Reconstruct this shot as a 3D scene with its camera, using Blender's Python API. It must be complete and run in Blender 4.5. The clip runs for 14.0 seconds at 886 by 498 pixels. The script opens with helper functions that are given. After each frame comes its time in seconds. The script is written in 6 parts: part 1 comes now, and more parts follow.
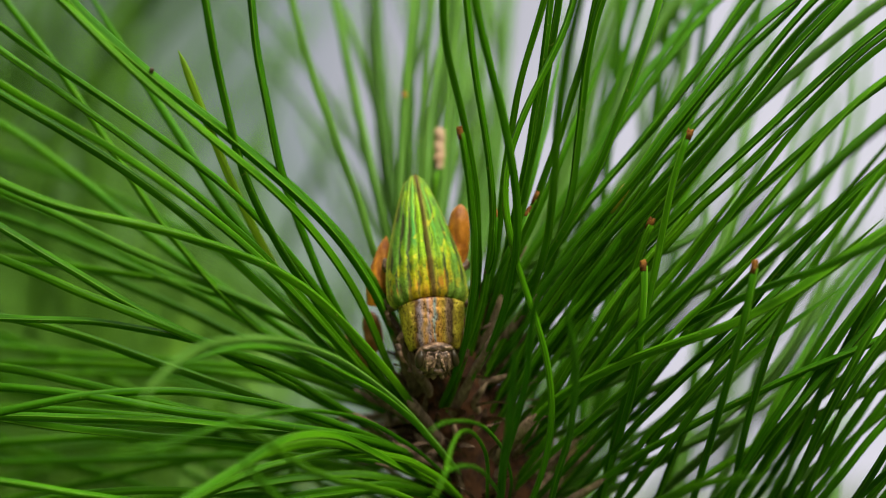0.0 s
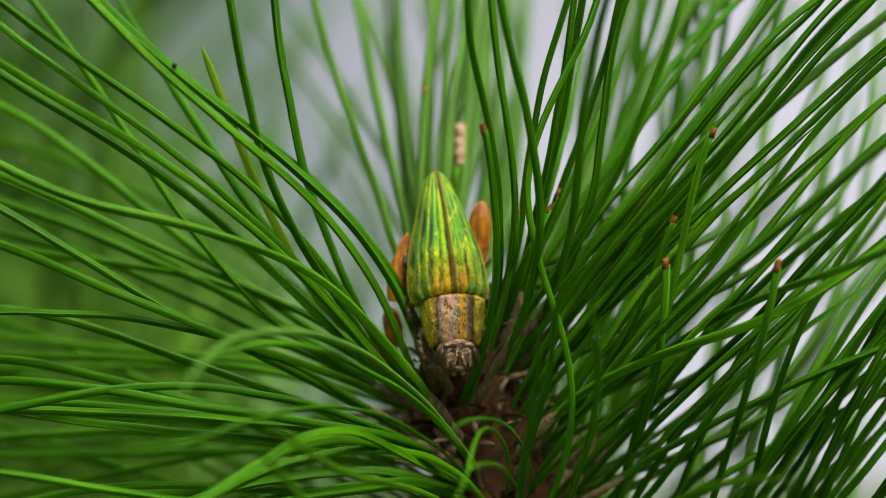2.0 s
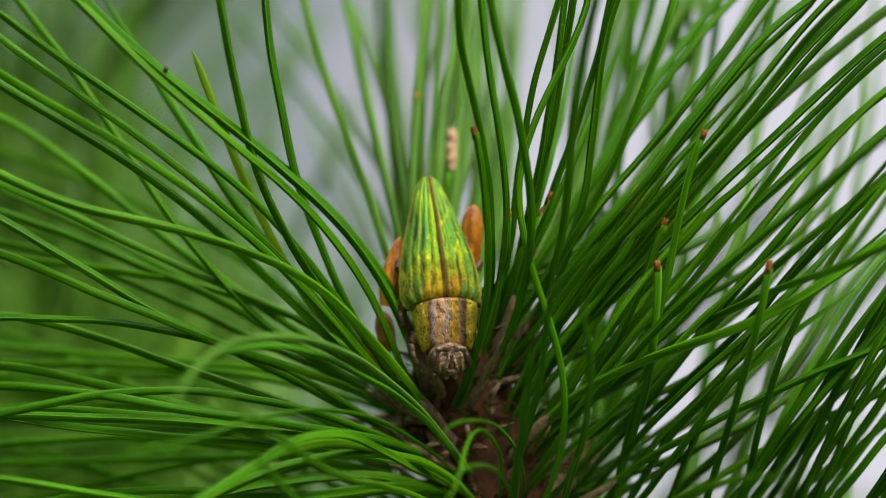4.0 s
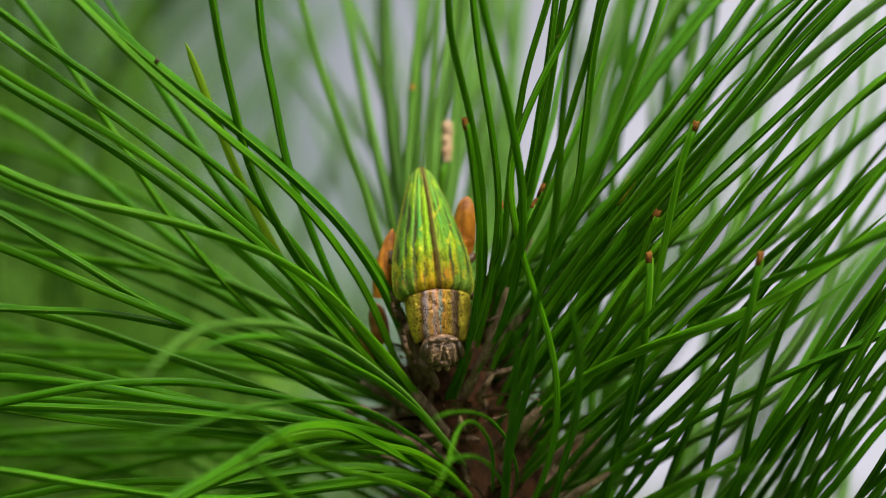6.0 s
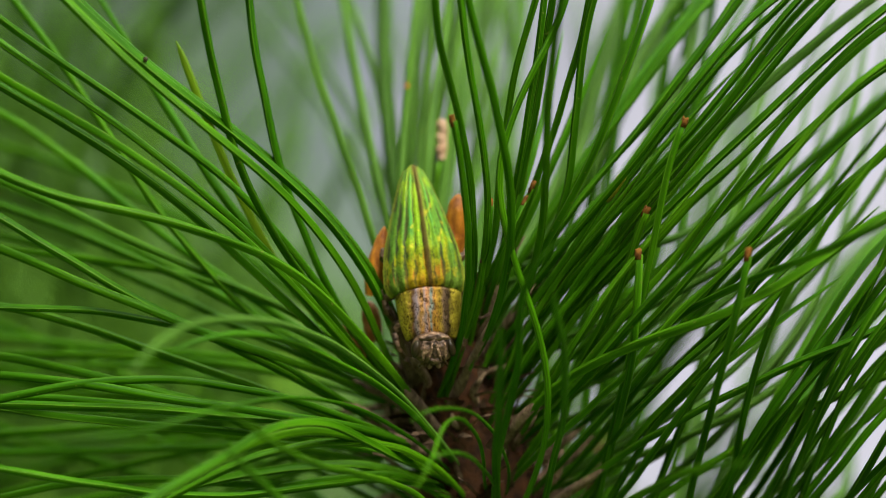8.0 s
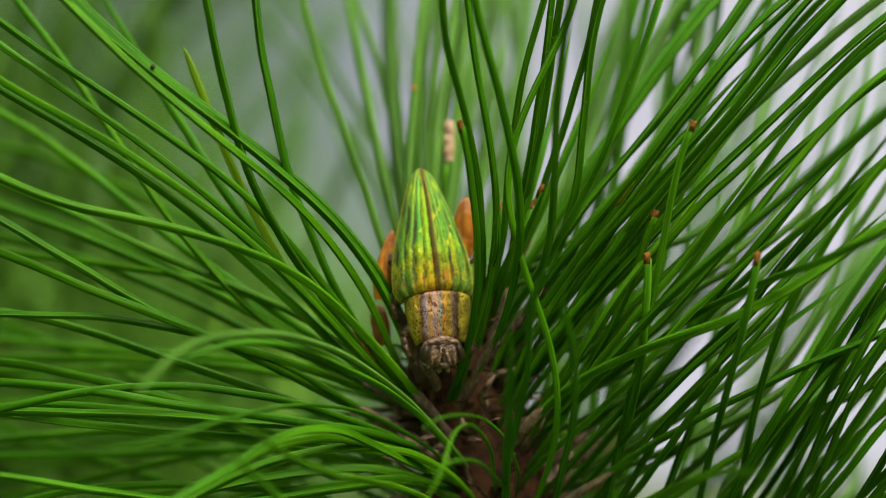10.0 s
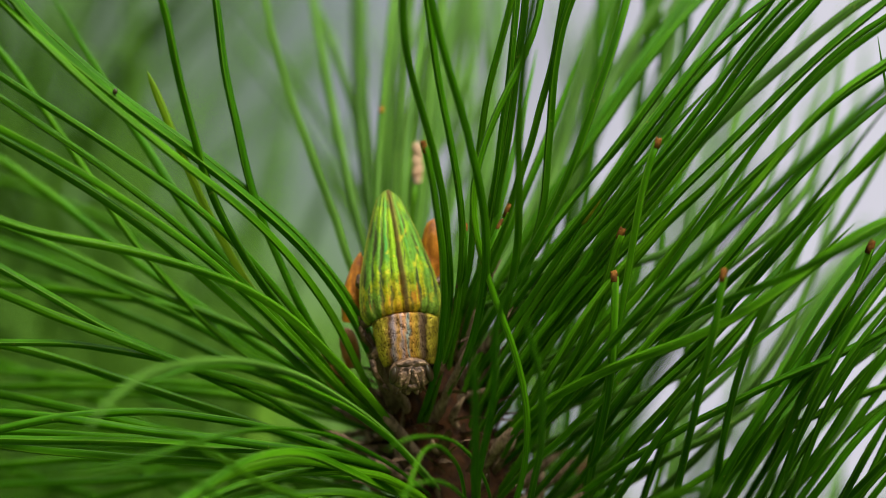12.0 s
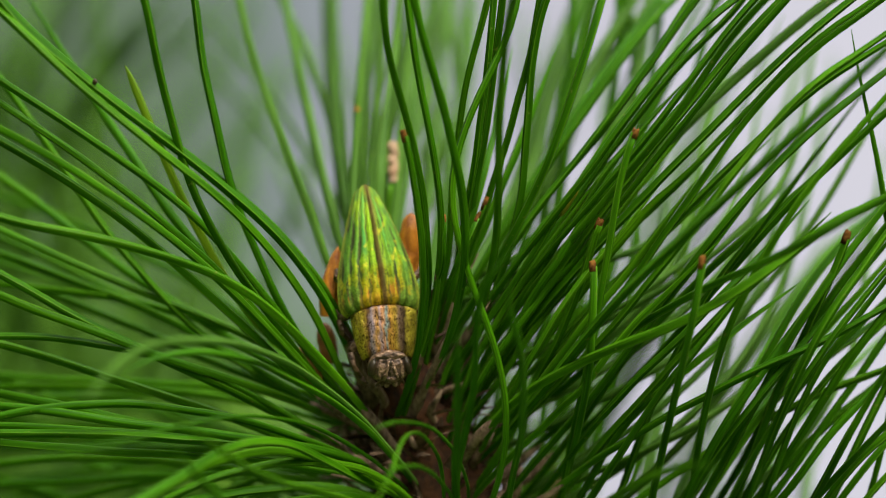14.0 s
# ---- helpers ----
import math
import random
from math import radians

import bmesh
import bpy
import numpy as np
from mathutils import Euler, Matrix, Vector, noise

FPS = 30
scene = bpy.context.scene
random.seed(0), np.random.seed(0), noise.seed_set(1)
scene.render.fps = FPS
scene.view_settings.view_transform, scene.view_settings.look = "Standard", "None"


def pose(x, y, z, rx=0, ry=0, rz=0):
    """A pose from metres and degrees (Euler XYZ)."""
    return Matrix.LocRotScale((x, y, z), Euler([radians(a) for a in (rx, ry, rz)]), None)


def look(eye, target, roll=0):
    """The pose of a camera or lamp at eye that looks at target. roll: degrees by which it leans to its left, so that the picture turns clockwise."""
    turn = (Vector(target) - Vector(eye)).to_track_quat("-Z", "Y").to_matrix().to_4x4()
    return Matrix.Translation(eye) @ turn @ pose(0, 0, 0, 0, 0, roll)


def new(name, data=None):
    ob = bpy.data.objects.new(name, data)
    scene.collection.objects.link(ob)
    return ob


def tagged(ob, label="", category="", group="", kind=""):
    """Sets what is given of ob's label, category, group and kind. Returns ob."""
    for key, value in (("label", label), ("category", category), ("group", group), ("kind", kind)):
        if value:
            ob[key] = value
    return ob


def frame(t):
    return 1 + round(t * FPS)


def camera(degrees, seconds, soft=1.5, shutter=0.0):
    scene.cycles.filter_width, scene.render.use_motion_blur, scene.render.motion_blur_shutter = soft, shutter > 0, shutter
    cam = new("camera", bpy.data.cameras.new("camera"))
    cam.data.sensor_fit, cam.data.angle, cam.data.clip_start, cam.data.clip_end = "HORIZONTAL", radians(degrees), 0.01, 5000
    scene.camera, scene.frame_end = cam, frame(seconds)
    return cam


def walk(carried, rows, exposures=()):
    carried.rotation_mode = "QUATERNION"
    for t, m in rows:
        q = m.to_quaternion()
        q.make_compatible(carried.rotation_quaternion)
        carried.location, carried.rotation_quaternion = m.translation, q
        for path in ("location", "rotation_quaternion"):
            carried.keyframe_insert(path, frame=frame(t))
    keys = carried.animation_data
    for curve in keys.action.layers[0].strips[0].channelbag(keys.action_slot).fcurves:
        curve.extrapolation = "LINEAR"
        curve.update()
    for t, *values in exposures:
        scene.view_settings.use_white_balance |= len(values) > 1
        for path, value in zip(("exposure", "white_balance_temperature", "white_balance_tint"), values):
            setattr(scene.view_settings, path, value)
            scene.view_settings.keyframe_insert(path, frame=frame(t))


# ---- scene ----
MM = 0.001

# the camera: seconds, eye in mm, yaw, pitch and roll in degrees
PATH = [
    (0.0, 0.00, -290.00, 0.00, 0.000, 0.000, 0.000),
    (0.5, 2.53, -289.50, -0.40, -0.522, 0.086, -0.110),
    (1.0, -0.70, -288.89, -0.45, -0.012, 0.103, -0.181),
    (1.5, -1.90, -289.78, -0.75, 0.011, 0.118, 0.072),
    (2.0, -2.82, -289.49, 1.18, 0.021, -0.324, 0.413),
    (2.5, -3.06, -288.72, 1.72, 0.009, -0.473, 0.544),
    (3.0, -2.51, -289.09, -1.31, -0.051, 0.192, 0.365),
    (5.5, -1.92, -289.89, -1.11, 0.233, 0.264, -0.092),
    (6.0, 2.59, -289.68, -2.11, -0.660, 0.212, 0.139),
    (6.5, 9.11, -289.81, -3.85, -1.897, 0.362, 0.352),
    (7.0, 9.40, -289.86, -4.84, -1.875, 0.475, 0.350),
    (7.5, 9.98, -290.08, -5.26, -1.908, 0.625, 0.185),
    (8.0, 9.78, -289.66, -3.27, -1.847, 0.380, -0.015),
    (8.5, 8.80, -289.12, -0.63, -1.718, 0.013, -0.064),
    (11.0, 8.85, -289.97, 1.11, -1.893, -0.381, -0.608),
    (11.5, 10.32, -287.70, -3.94, -1.823, 0.879, -0.801),
    (12.0, 13.27, -288.58, -0.38, -1.926, 0.435, -1.190),
    (12.5, 12.36, -289.22, 0.84, -1.389, 0.292, -1.486),
    (13.0, 11.14, -289.19, -3.24, -1.031, 0.990, -1.361),
    (13.5, 8.89, -289.23, -7.02, -0.569, 1.564, -1.310),
    (14.0, 8.84, -289.26, -9.91, -0.500, 2.124, -1.371),
]


def gaze(x, y, z, yaw, pitch, roll):
    a, b = radians(yaw), radians(pitch)
    eye = Vector((x, y, z)) * MM
    return look(eye, eye + Vector((math.sin(a) * math.cos(b), math.cos(a) * math.cos(b), math.sin(b))), roll)


cam = camera(22.0, 14.0, soft=1.0)
cam.data.dof.use_dof = True
cam.data.dof.focus_distance = 0.284
cam.data.dof.aperture_fstop = 10.5
cam.data.dof.aperture_blades = 0
walk(cam, [(row[0], gaze(*row[1:])) for row in PATH], exposures=[(0.0, 1.32), (5.5, 1.32), (8.5, 1.31), (11.0, 1.30), (12.5, 1.25), (14.0, 1.24)])

# ---- daylight: a bright overcast sky ----
world = bpy.data.worlds.new("overcast_sky")
scene.world = world
world.use_nodes = True
wn, wl = world.node_tree.nodes, world.node_tree.links
sky = wn.new("ShaderNodeTexSky")
sky.sky_type = "NISHITA"
sky.sun_disc = False
sky.sun_elevation = radians(75)
sky.sun_rotation = radians(82)
sky.dust_density = 4.0
sky.air_density = 1.0
wn["Background"].inputs["Strength"].default_value = 0.085
cloud = wn.new("ShaderNodeHueSaturation")
cloud.inputs["Saturation"].default_value = 0.06
wl.new(sky.outputs["Color"], cloud.inputs["Color"])
wl.new(cloud.outputs["Color"], wn["Background"].inputs["Color"])
sun_data = bpy.data.lights.new("sun", "SUN")
sun_data.energy = 2.6
sun_data.angle = radians(40)
sun_data.color = (1.0, 0.96, 0.86)
sun = new("sun", sun_data)
sun.matrix_world = look((0.42, -0.45, 0.95), (0, 0, 0))


# ---- materials ----
def material(name):
    m = bpy.data.materials.new(name)
    m.use_nodes = True
    return m, m.node_tree.nodes, m.node_tree.links, m.node_tree.nodes["Principled BSDF"]


def node(ns, kind, **inputs):
    n = ns.new(kind)
    for key, value in inputs.items():
        n.inputs[key.replace("_", " ")].default_value = value
    return n


def ramp(ns, stops):
    r = ns.new("ShaderNodeValToRGB")
    el = r.color_ramp.elements
    while len(el) < len(stops):
        el.new(0.5)
    for e, (at, col) in zip(el, stops):
        e.position, e.color = at, (*col, 1)
    return r


def mixed(ns, ls, factor, a, b, blend="MIX"):
    n = ns.new("ShaderNodeMix")
    n.data_type, n.blend_type = "RGBA", blend
    for sock, value in ((n.inputs[0], factor), (n.inputs[6], a), (n.inputs[7], b)):
        if hasattr(value, "links"):
            ls.new(value, sock)
        elif isinstance(value, tuple):
            sock.default_value = (*value, 1)
        else:
            sock.default_value = value
    return n.outputs[2]


def bump(ns, ls, height, bsdf, strength, distance):
    b = node(ns, "ShaderNodeBump", Strength=strength, Distance=distance)
    ls.new(height, b.inputs["Height"])
    ls.new(b.outputs[0], bsdf.inputs["Normal"])


def stretched(ns, ls, coords, scale):
    m = ns.new("ShaderNodeMapping")
    m.inputs["Scale"].default_value = scale
    ls.new(coords, m.inputs["Vector"])
    return m.outputs[0]


def needle_material(name, dark, mid, light, clear=0.25, edge=(0.16, 0.36, 0.02)):
    """Pine needle: fine lines of pores along the length, paler and yellower patches, a waxy sheen."""
    m, ns, ls, bsdf = material(name)
    tex = ns.new("ShaderNodeTexCoord")
    info = ns.new("ShaderNodeObjectInfo")
    lines = node(ns, "ShaderNodeTexNoise", Scale=1.0, Detail=3.0)
    ls.new(stretched(ns, ls, tex.outputs["UV"], (16, 1.0, 1)), lines.inputs["Vector"])
    wide = node(ns, "ShaderNodeTexNoise", Scale=55.0, Detail=3.0)
    ls.new(tex.outputs["Object"], wide.inputs["Vector"])
    tone = ramp(ns, [(0.0, dark), (0.5, mid), (1.0, light)])
    add = ns.new("ShaderNodeMath")
    add.operation = "MULTIPLY_ADD"
    ls.new(wide.outputs["Fac"], add.inputs[0])
    add.inputs[1].default_value = 0.75
    half = ns.new("ShaderNodeMath")
    half.operation = "MULTIPLY_ADD"
    ls.new(info.outputs["Random"], half.inputs[0])
    half.inputs[1].default_value, half.inputs[2].default_value = 0.36, -0.09
    ls.new(half.outputs[0], add.inputs[2])
    ls.new(add.outputs[0], tone.inputs[0])
    stripe = ramp(ns, [(0.40, (0.45, 0.50, 0.40)), (0.60, (1.2, 1.15, 1.1))])
    ls.new(lines.outputs["Fac"], stripe.inputs[0])
    col = mixed(ns, ls, 0.75, tone.outputs[0], stripe.outputs[0], "MULTIPLY")
    across = ns.new("ShaderNodeSeparateXYZ")
    ls.new(tex.outputs["UV"], across.inputs[0])
    on, off = (0.55, 0.55, 0.55), (0, 0, 0)
    margin = ramp(ns, [(0.0, on), (0.03, off), (0.39, off), (0.415, on), (0.50, on), (0.525, off), (0.64, off), (0.665, on), (0.75, on), (0.775, off), (0.89, off), (0.915, on)])
    ls.new(across.outputs["X"], margin.inputs[0])
    col = mixed(ns, ls, margin.outputs[0], col, edge)
    speck = node(ns, "ShaderNodeTexNoise", Scale=1700.0, Detail=1.0)
    ls.new(tex.outputs["Object"], speck.inputs["Vector"])
    spot = ramp(ns, [(0.71, (0, 0, 0)), (0.77, (0.7, 0.7, 0.7))])
    ls.new(speck.outputs["Fac"], spot.inputs[0])
    col = mixed(ns, ls, spot.outputs[0], col, (0.16, 0.22, 0.03))
    ls.new(col, bsdf.inputs["Base Color"])
    bsdf.inputs["Roughness"].default_value = 0.42
    bsdf.inputs["Specular IOR Level"].default_value = 0.07
    bump(ns, ls, lines.outputs["Fac"], bsdf, 0.35, 0.0002)
    thin = ns.new("ShaderNodeBsdfTranslucent")
    ls.new(mixed(ns, ls, 0.6, col, (0.12, 0.30, 0.004)), thin.inputs["Color"])
    both = ns.new("ShaderNodeMixShader")
    both.inputs[0].default_value = clear
    ls.new(bsdf.outputs[0], both.inputs[1])
    ls.new(thin.outputs[0], both.inputs[2])
    ls.new(both.outputs[0], ns["Material Output"].inputs["Surface"])
    return m


def rough_material(name, dark, light, scale, roughness=0.8, relief=0.0006, stretch=(1, 1, 1), specular=0.3):
    m, ns, ls, bsdf = material(name)
    tex = ns.new("ShaderNodeTexCoord")
    info = ns.new("ShaderNodeObjectInfo")
    a = node(ns, "ShaderNodeTexNoise", Scale=scale, Detail=6.0, Roughness=0.65)
    ls.new(stretched(ns, ls, tex.outputs["Object"], stretch), a.inputs["Vector"])
    b = node(ns, "ShaderNodeTexNoise", Scale=scale * 0.17, Detail=2.0)
    ls.new(tex.outputs["Object"], b.inputs["Vector"])
    tone = ramp(ns, [(0.32, dark), (0.68, light)])
    ls.new(a.outputs["Fac"], tone.inputs[0])
    patch = ramp(ns, [(0.3, (0.6, 0.6, 0.6)), (0.7, (1.25, 1.2, 1.1))])
    ls.new(b.outputs["Fac"], patch.inputs[0])
    col = mixed(ns, ls, 0.8, tone.outputs[0], patch.outputs[0], "MULTIPLY")
    vary = ramp(ns, [(0.0, (0.6, 0.58, 0.55)), (1.0, (1.2, 1.2, 1.2))])
    ls.new(info.outputs["Random"], vary.inputs[0])
    ls.new(mixed(ns, ls, 0.7, col, vary.outputs[0], "MULTIPLY"), bsdf.inputs["Base Color"])
    bsdf.inputs["Roughness"].default_value = roughness
    bsdf.inputs["Specular IOR Level"].default_value = specular
    bump(ns, ls, a.outputs["Fac"], bsdf, 0.7, relief)
    return m


NEEDLE = needle_material("pine_needle", (0.015, 0.084, 0.0010), (0.045, 0.180, 0.0018), (0.110, 0.300, 0.004))
# paler, bluer copy of the needle green: haze of the distance painted in
HAZED_NEEDLE = needle_material("hazed_pine_needle", (0.04, 0.115, 0.012), (0.07, 0.175, 0.022), (0.105, 0.235, 0.034))
YOUNG_NEEDLE = needle_material("yellow_green_needle", (0.085, 0.18, 0.005), (0.11, 0.215, 0.007), (0.15, 0.25, 0.010))
# lighter copy of the needle green, with the light on it painted in
LIT_NEEDLE = needle_material("lit_pine_needle", (0.05, 0.15, 0.014), (0.075, 0.195, 0.022), (0.105, 0.235, 0.032))
YELLOW = rough_material("yellowed_needle", (0.16, 0.20, 0.006), (0.34, 0.34, 0.012), 500, 0.5, 0.0001)
DRY = rough_material("pale_dry_stub", (0.28, 0.16, 0.085), (0.52, 0.38, 0.26), 220, 0.8, 0.00006)
CUT = rough_material("dry_cut_tip", (0.04, 0.014, 0.003), (0.24, 0.105, 0.02), 1400, 0.9, 0.0002, (1, 1, 1), 0.08)
SHEATH = rough_material("papery_sheath", (0.055, 0.03, 0.014), (0.38, 0.27, 0.17), 1500, 0.85, 0.0004, (1, 1, 0.3))
BARK = rough_material("young_bark", (0.010, 0.004, 0.0015), (0.13, 0.048, 0.012), 700, 0.9, 0.0008)
BRACT = rough_material("dry_bract", (0.045, 0.022, 0.010), (0.34, 0.23, 0.14), 1500, 0.85, 0.0003)
BUD = rough_material("orange_bud", (0.20, 0.05, 0.004), (0.72, 0.28, 0.015), 800, 0.5, 0.0005, (1, 1, 0.5))
BROWN_BUD = rough_material("brown_bud", (0.16, 0.06, 0.012), (0.36, 0.16, 0.035), 700, 0.6, 0.0002, (1, 1, 0.3))
# dark green for the added ring that cuts low light from outside the view
LIGHT_BLOCKER = rough_material("dark_green_light_blocker", (0.012, 0.03, 0.008), (0.06, 0.10, 0.025), 3.0, 0.9, 0.15)
GRASS = rough_material("meadow_ground", (0.03, 0.06, 0.015), (0.10, 0.14, 0.04), 9.0, 0.95, 0.02)


def elytron_material():
    """Metallic wing case: gold at the shoulders, lime towards the tip, dark broken furrows, a brown seam stripe, an olive-gold rim."""
    m, ns, ls, bsdf = material("golden_green_wing_case")
    tex = ns.new("ShaderNodeTexCoord")
    sep = ns.new("ShaderNodeSeparateXYZ")
    ls.new(tex.outputs["UV"], sep.inputs[0])
    place = ns.new("ShaderNodeSeparateXYZ")
    ls.new(tex.outputs["Object"], place.inputs[0])
    streak = node(ns, "ShaderNodeTexNoise", Scale=1.0, Detail=3.0)
    ls.new(stretched(ns, ls, tex.outputs["Object"], (1500, 230, 200)), streak.inputs["Vector"])
    blotch = node(ns, "ShaderNodeTexNoise", Scale=1.0, Detail=3.0)
    ls.new(stretched(ns, ls, tex.outputs["Object"], (620, 330, 200)), blotch.inputs["Vector"])
    fine = node(ns, "ShaderNodeTexNoise", Scale=2000.0, Detail=4.0, Distortion=1.2)
    ls.new(tex.outputs["Object"], fine.inputs["Vector"])

    def mad(a, by, plus):
        n = ns.new("ShaderNodeMath")
        n.operation = "MULTIPLY_ADD"
        ls.new(a, n.inputs[0])
        n.inputs[1].default_value = by
        if hasattr(plus, "links"):
            ls.new(plus, n.inputs[2])
        else:
            n.inputs[2].default_value = plus
        return n.outputs[0]

    # gold near the shoulders, lime from the middle on, greener on the flanks
    along = mad(streak.outputs["Fac"], 0.5, mad(sep.outputs["Y"], 1.0, -0.25))
    body = ramp(ns, [(0.0, (0.42, 0.24, 0.010)), (0.07, (0.46, 0.34, 0.008)), (0.16, (0.40, 0.37, 0.006)), (0.26, (0.25, 0.34, 0.006)), (0.42, (0.20, 0.36, 0.008)), (0.75, (0.22, 0.38, 0.008)), (1.0, (0.26, 0.34, 0.012))])
    ls.new(along, body.inputs[0])
    flank = ramp(ns, [(0.54, (0, 0, 0)), (0.64, (0.85, 0.85, 0.85))])
    ls.new(mad(sep.outputs["X"], 0.30, mad(blotch.outputs["Fac"], 0.85, 0.0)), flank.inputs[0])
    col = mixed(ns, ls, flank.outputs[0], body.outputs[0], (0.08, 0.22, 0.02))
    # furrows: broken dark lines that waver
    g = lambda k: (k, k, k)
    curl = node(ns, "ShaderNodeTexNoise", Scale=1.0, Detail=2.0)
    ls.new(stretched(ns, ls, tex.outputs["Object"], (500, 700, 300)), curl.inputs["Vector"])
    wob = mad(curl.outputs["Fac"], 0.16, mad(blotch.outputs["Fac"], 0.16, mad(sep.outputs["X"], 1.0, mad(place.outputs["X"], 8.0, -0.16))))
    lines = ramp(ns, [(0.0, g(0.8)), (0.03, g(0)), (0.19, g(0)), (0.215, g(0.9)), (0.25, g(0.9)), (0.28, g(0)), (0.40, g(0)), (0.43, g(1)), (0.49, g(1)), (0.52, g(0)), (0.62, g(0)), (0.65, g(1)), (0.73, g(1)), (0.76, g(0.1)), (0.83, g(0.2)), (0.86, g(1)), (0.93, g(1)), (0.955, g(0))])
    ls.new(wob, lines.inputs[0])
    kept = ramp(ns, [(0.43, g(0.0)), (0.50, g(1))])
    ls.new(streak.outputs["Fac"], kept.inputs[0])
    dash = mixed(ns, ls, 1.0, lines.outputs[0], kept.outputs[0], "MULTIPLY")
    fade = ramp(ns, [(0.04, g(0.6)), (0.22, g(0.95)), (0.66, g(1)), (0.90, g(0.5))])
    ls.new(sep.outputs["Y"], fade.inputs[0])
    dash = mixed(ns, ls, 1.0, dash, fade.outputs[0], "MULTIPLY")
    # a blue-green stripe between two ribs, on the hind part; orange streaks by the shoulder
    teal = ramp(ns, [(0.27, g(0)), (0.31, g(0.6)), (0.38, g(0.6)), (0.42, g(0))])
    ls.new(wob, teal.inputs[0])
    hind = ramp(ns, [(0.38, g(0)), (0.52, g(1))])
    ls.new(sep.outputs["Y"], hind.inputs[0])
    col = mixed(ns, ls, mixed(ns, ls, 1.0, teal.outputs[0], hind.outputs[0], "MULTIPLY"), col, (0.035, 0.26, 0.05))
    rust = ramp(ns, [(0.52, g(0)), (0.60, g(0.75))])
    ls.new(streak.outputs["Fac"], rust.inputs[0])
    front = ramp(ns, [(0.04, g(0.3)), (0.10, g(1)), (0.20, g(1)), (0.34, g(0))])
    ls.new(sep.outputs["Y"], front.inputs[0])
    col = mixed(ns, ls, mixed(ns, ls, 1.0, rust.outputs[0], front.outputs[0], "MULTIPLY"), col, (0.52, 0.17, 0.02))
    dark = mixed(ns, ls, blotch.outputs["Fac"], (0.010, 0.055, 0.020), (0.08, 0.07, 0.010))
    col = mixed(ns, ls, dash, col, dark)
    # yellow notches on the flanks
    notch = node(ns, "ShaderNodeTexNoise", Scale=1.0, Detail=2.0)
    ls.new(stretched(ns, ls, tex.outputs["Object"], (560, 480, 300)), notch.inputs["Vector"])
    patch = ramp(ns, [(0.61, g(0)), (0.65, g(0.75))])
    ls.new(notch.outputs["Fac"], patch.inputs[0])
    middle = ramp(ns, [(0.14, g(0)), (0.22, g(1)), (0.62, g(1)), (0.74, g(0))])
    ls.new(sep.outputs["Y"], middle.inputs[0])
    col = mixed(ns, ls, mixed(ns, ls, 1.0, patch.outputs[0], middle.outputs[0], "MULTIPLY"), col, (0.46, 0.42, 0.02))
    # a brown stripe beside the seam
    stripe = ramp(ns, [(0.48, g(0)), (0.51, g(0.9)), (0.555, g(0.85)), (0.60, g(0))])
    ls.new(mad(place.outputs["X"], 120.0, mad(sep.outputs["Y"], 0.05, mad(streak.outputs["Fac"], 0.04, 0.455))), stripe.inputs[0])
    col = mixed(ns, ls, stripe.outputs[0], col, (0.10, 0.055, 0.015))
    rim = ramp(ns, [(0.90, g(0)), (0.915, g(0.5)), (0.935, g(0.5)), (0.95, g(0)), (0.96, g(0.9))])
    ls.new(sep.outputs["X"], rim.inputs[0])
    col = mixed(ns, ls, rim.outputs[0], col, (0.34, 0.36, 0.03))
    grain = ramp(ns, [(0.34, g(0.45)), (0.55, g(1.1))])
    ls.new(fine.outputs["Fac"], grain.inputs[0])
    base = ramp(ns, [(0.10, g(0.85)), (0.5, g(0.4))])
    ls.new(sep.outputs["Y"], base.inputs[0])
    ls.new(mixed(ns, ls, base.outputs[0], col, mixed(ns, ls, 1.0, col, grain.outputs[0], "MULTIPLY")), bsdf.inputs["Base Color"])
    bsdf.inputs["Metallic"].default_value = 0.35
    bsdf.inputs["Roughness"].default_value = 0.6
    bsdf.inputs["Specular IOR Level"].default_value = 0.2
    bump(ns, ls, fine.outputs["Fac"], bsdf, 0.7, 0.0001)
    return m


def shell_material(name, stops, scale, metallic=0.6, roughness=0.38, stretch=(1, 1, 1)):
    m, ns, ls, bsdf = material(name)
    tex = ns.new("ShaderNodeTexCoord")
    a = node(ns, "ShaderNodeTexNoise", Scale=scale, Detail=5.0, Roughness=0.6)
    ls.new(stretched(ns, ls, tex.outputs["Object"], stretch), a.inputs["Vector"])
    tone = ramp(ns, stops)
    ls.new(a.outputs["Fac"], tone.inputs[0])
    b = node(ns, "ShaderNodeTexVoronoi", Scale=scale * 2.2)
    ls.new(stretched(ns, ls, tex.outputs["Object"], stretch), b.inputs["Vector"])
    pit = ramp(ns, [(0.05, (0.35, 0.33, 0.3)), (0.4, (1.1, 1.1, 1.1))])
    ls.new(b.outputs["Distance"], pit.inputs[0])
    ls.new(mixed(ns, ls, 0.8, tone.outputs[0], pit.outputs[0], "MULTIPLY"), bsdf.inputs["Base Color"])
    bsdf.inputs["Metallic"].default_value = metallic
    bsdf.inputs["Roughness"].default_value = roughness
    bump(ns, ls, b.outputs["Distance"], bsdf, 0.8, 0.0002)
    return m


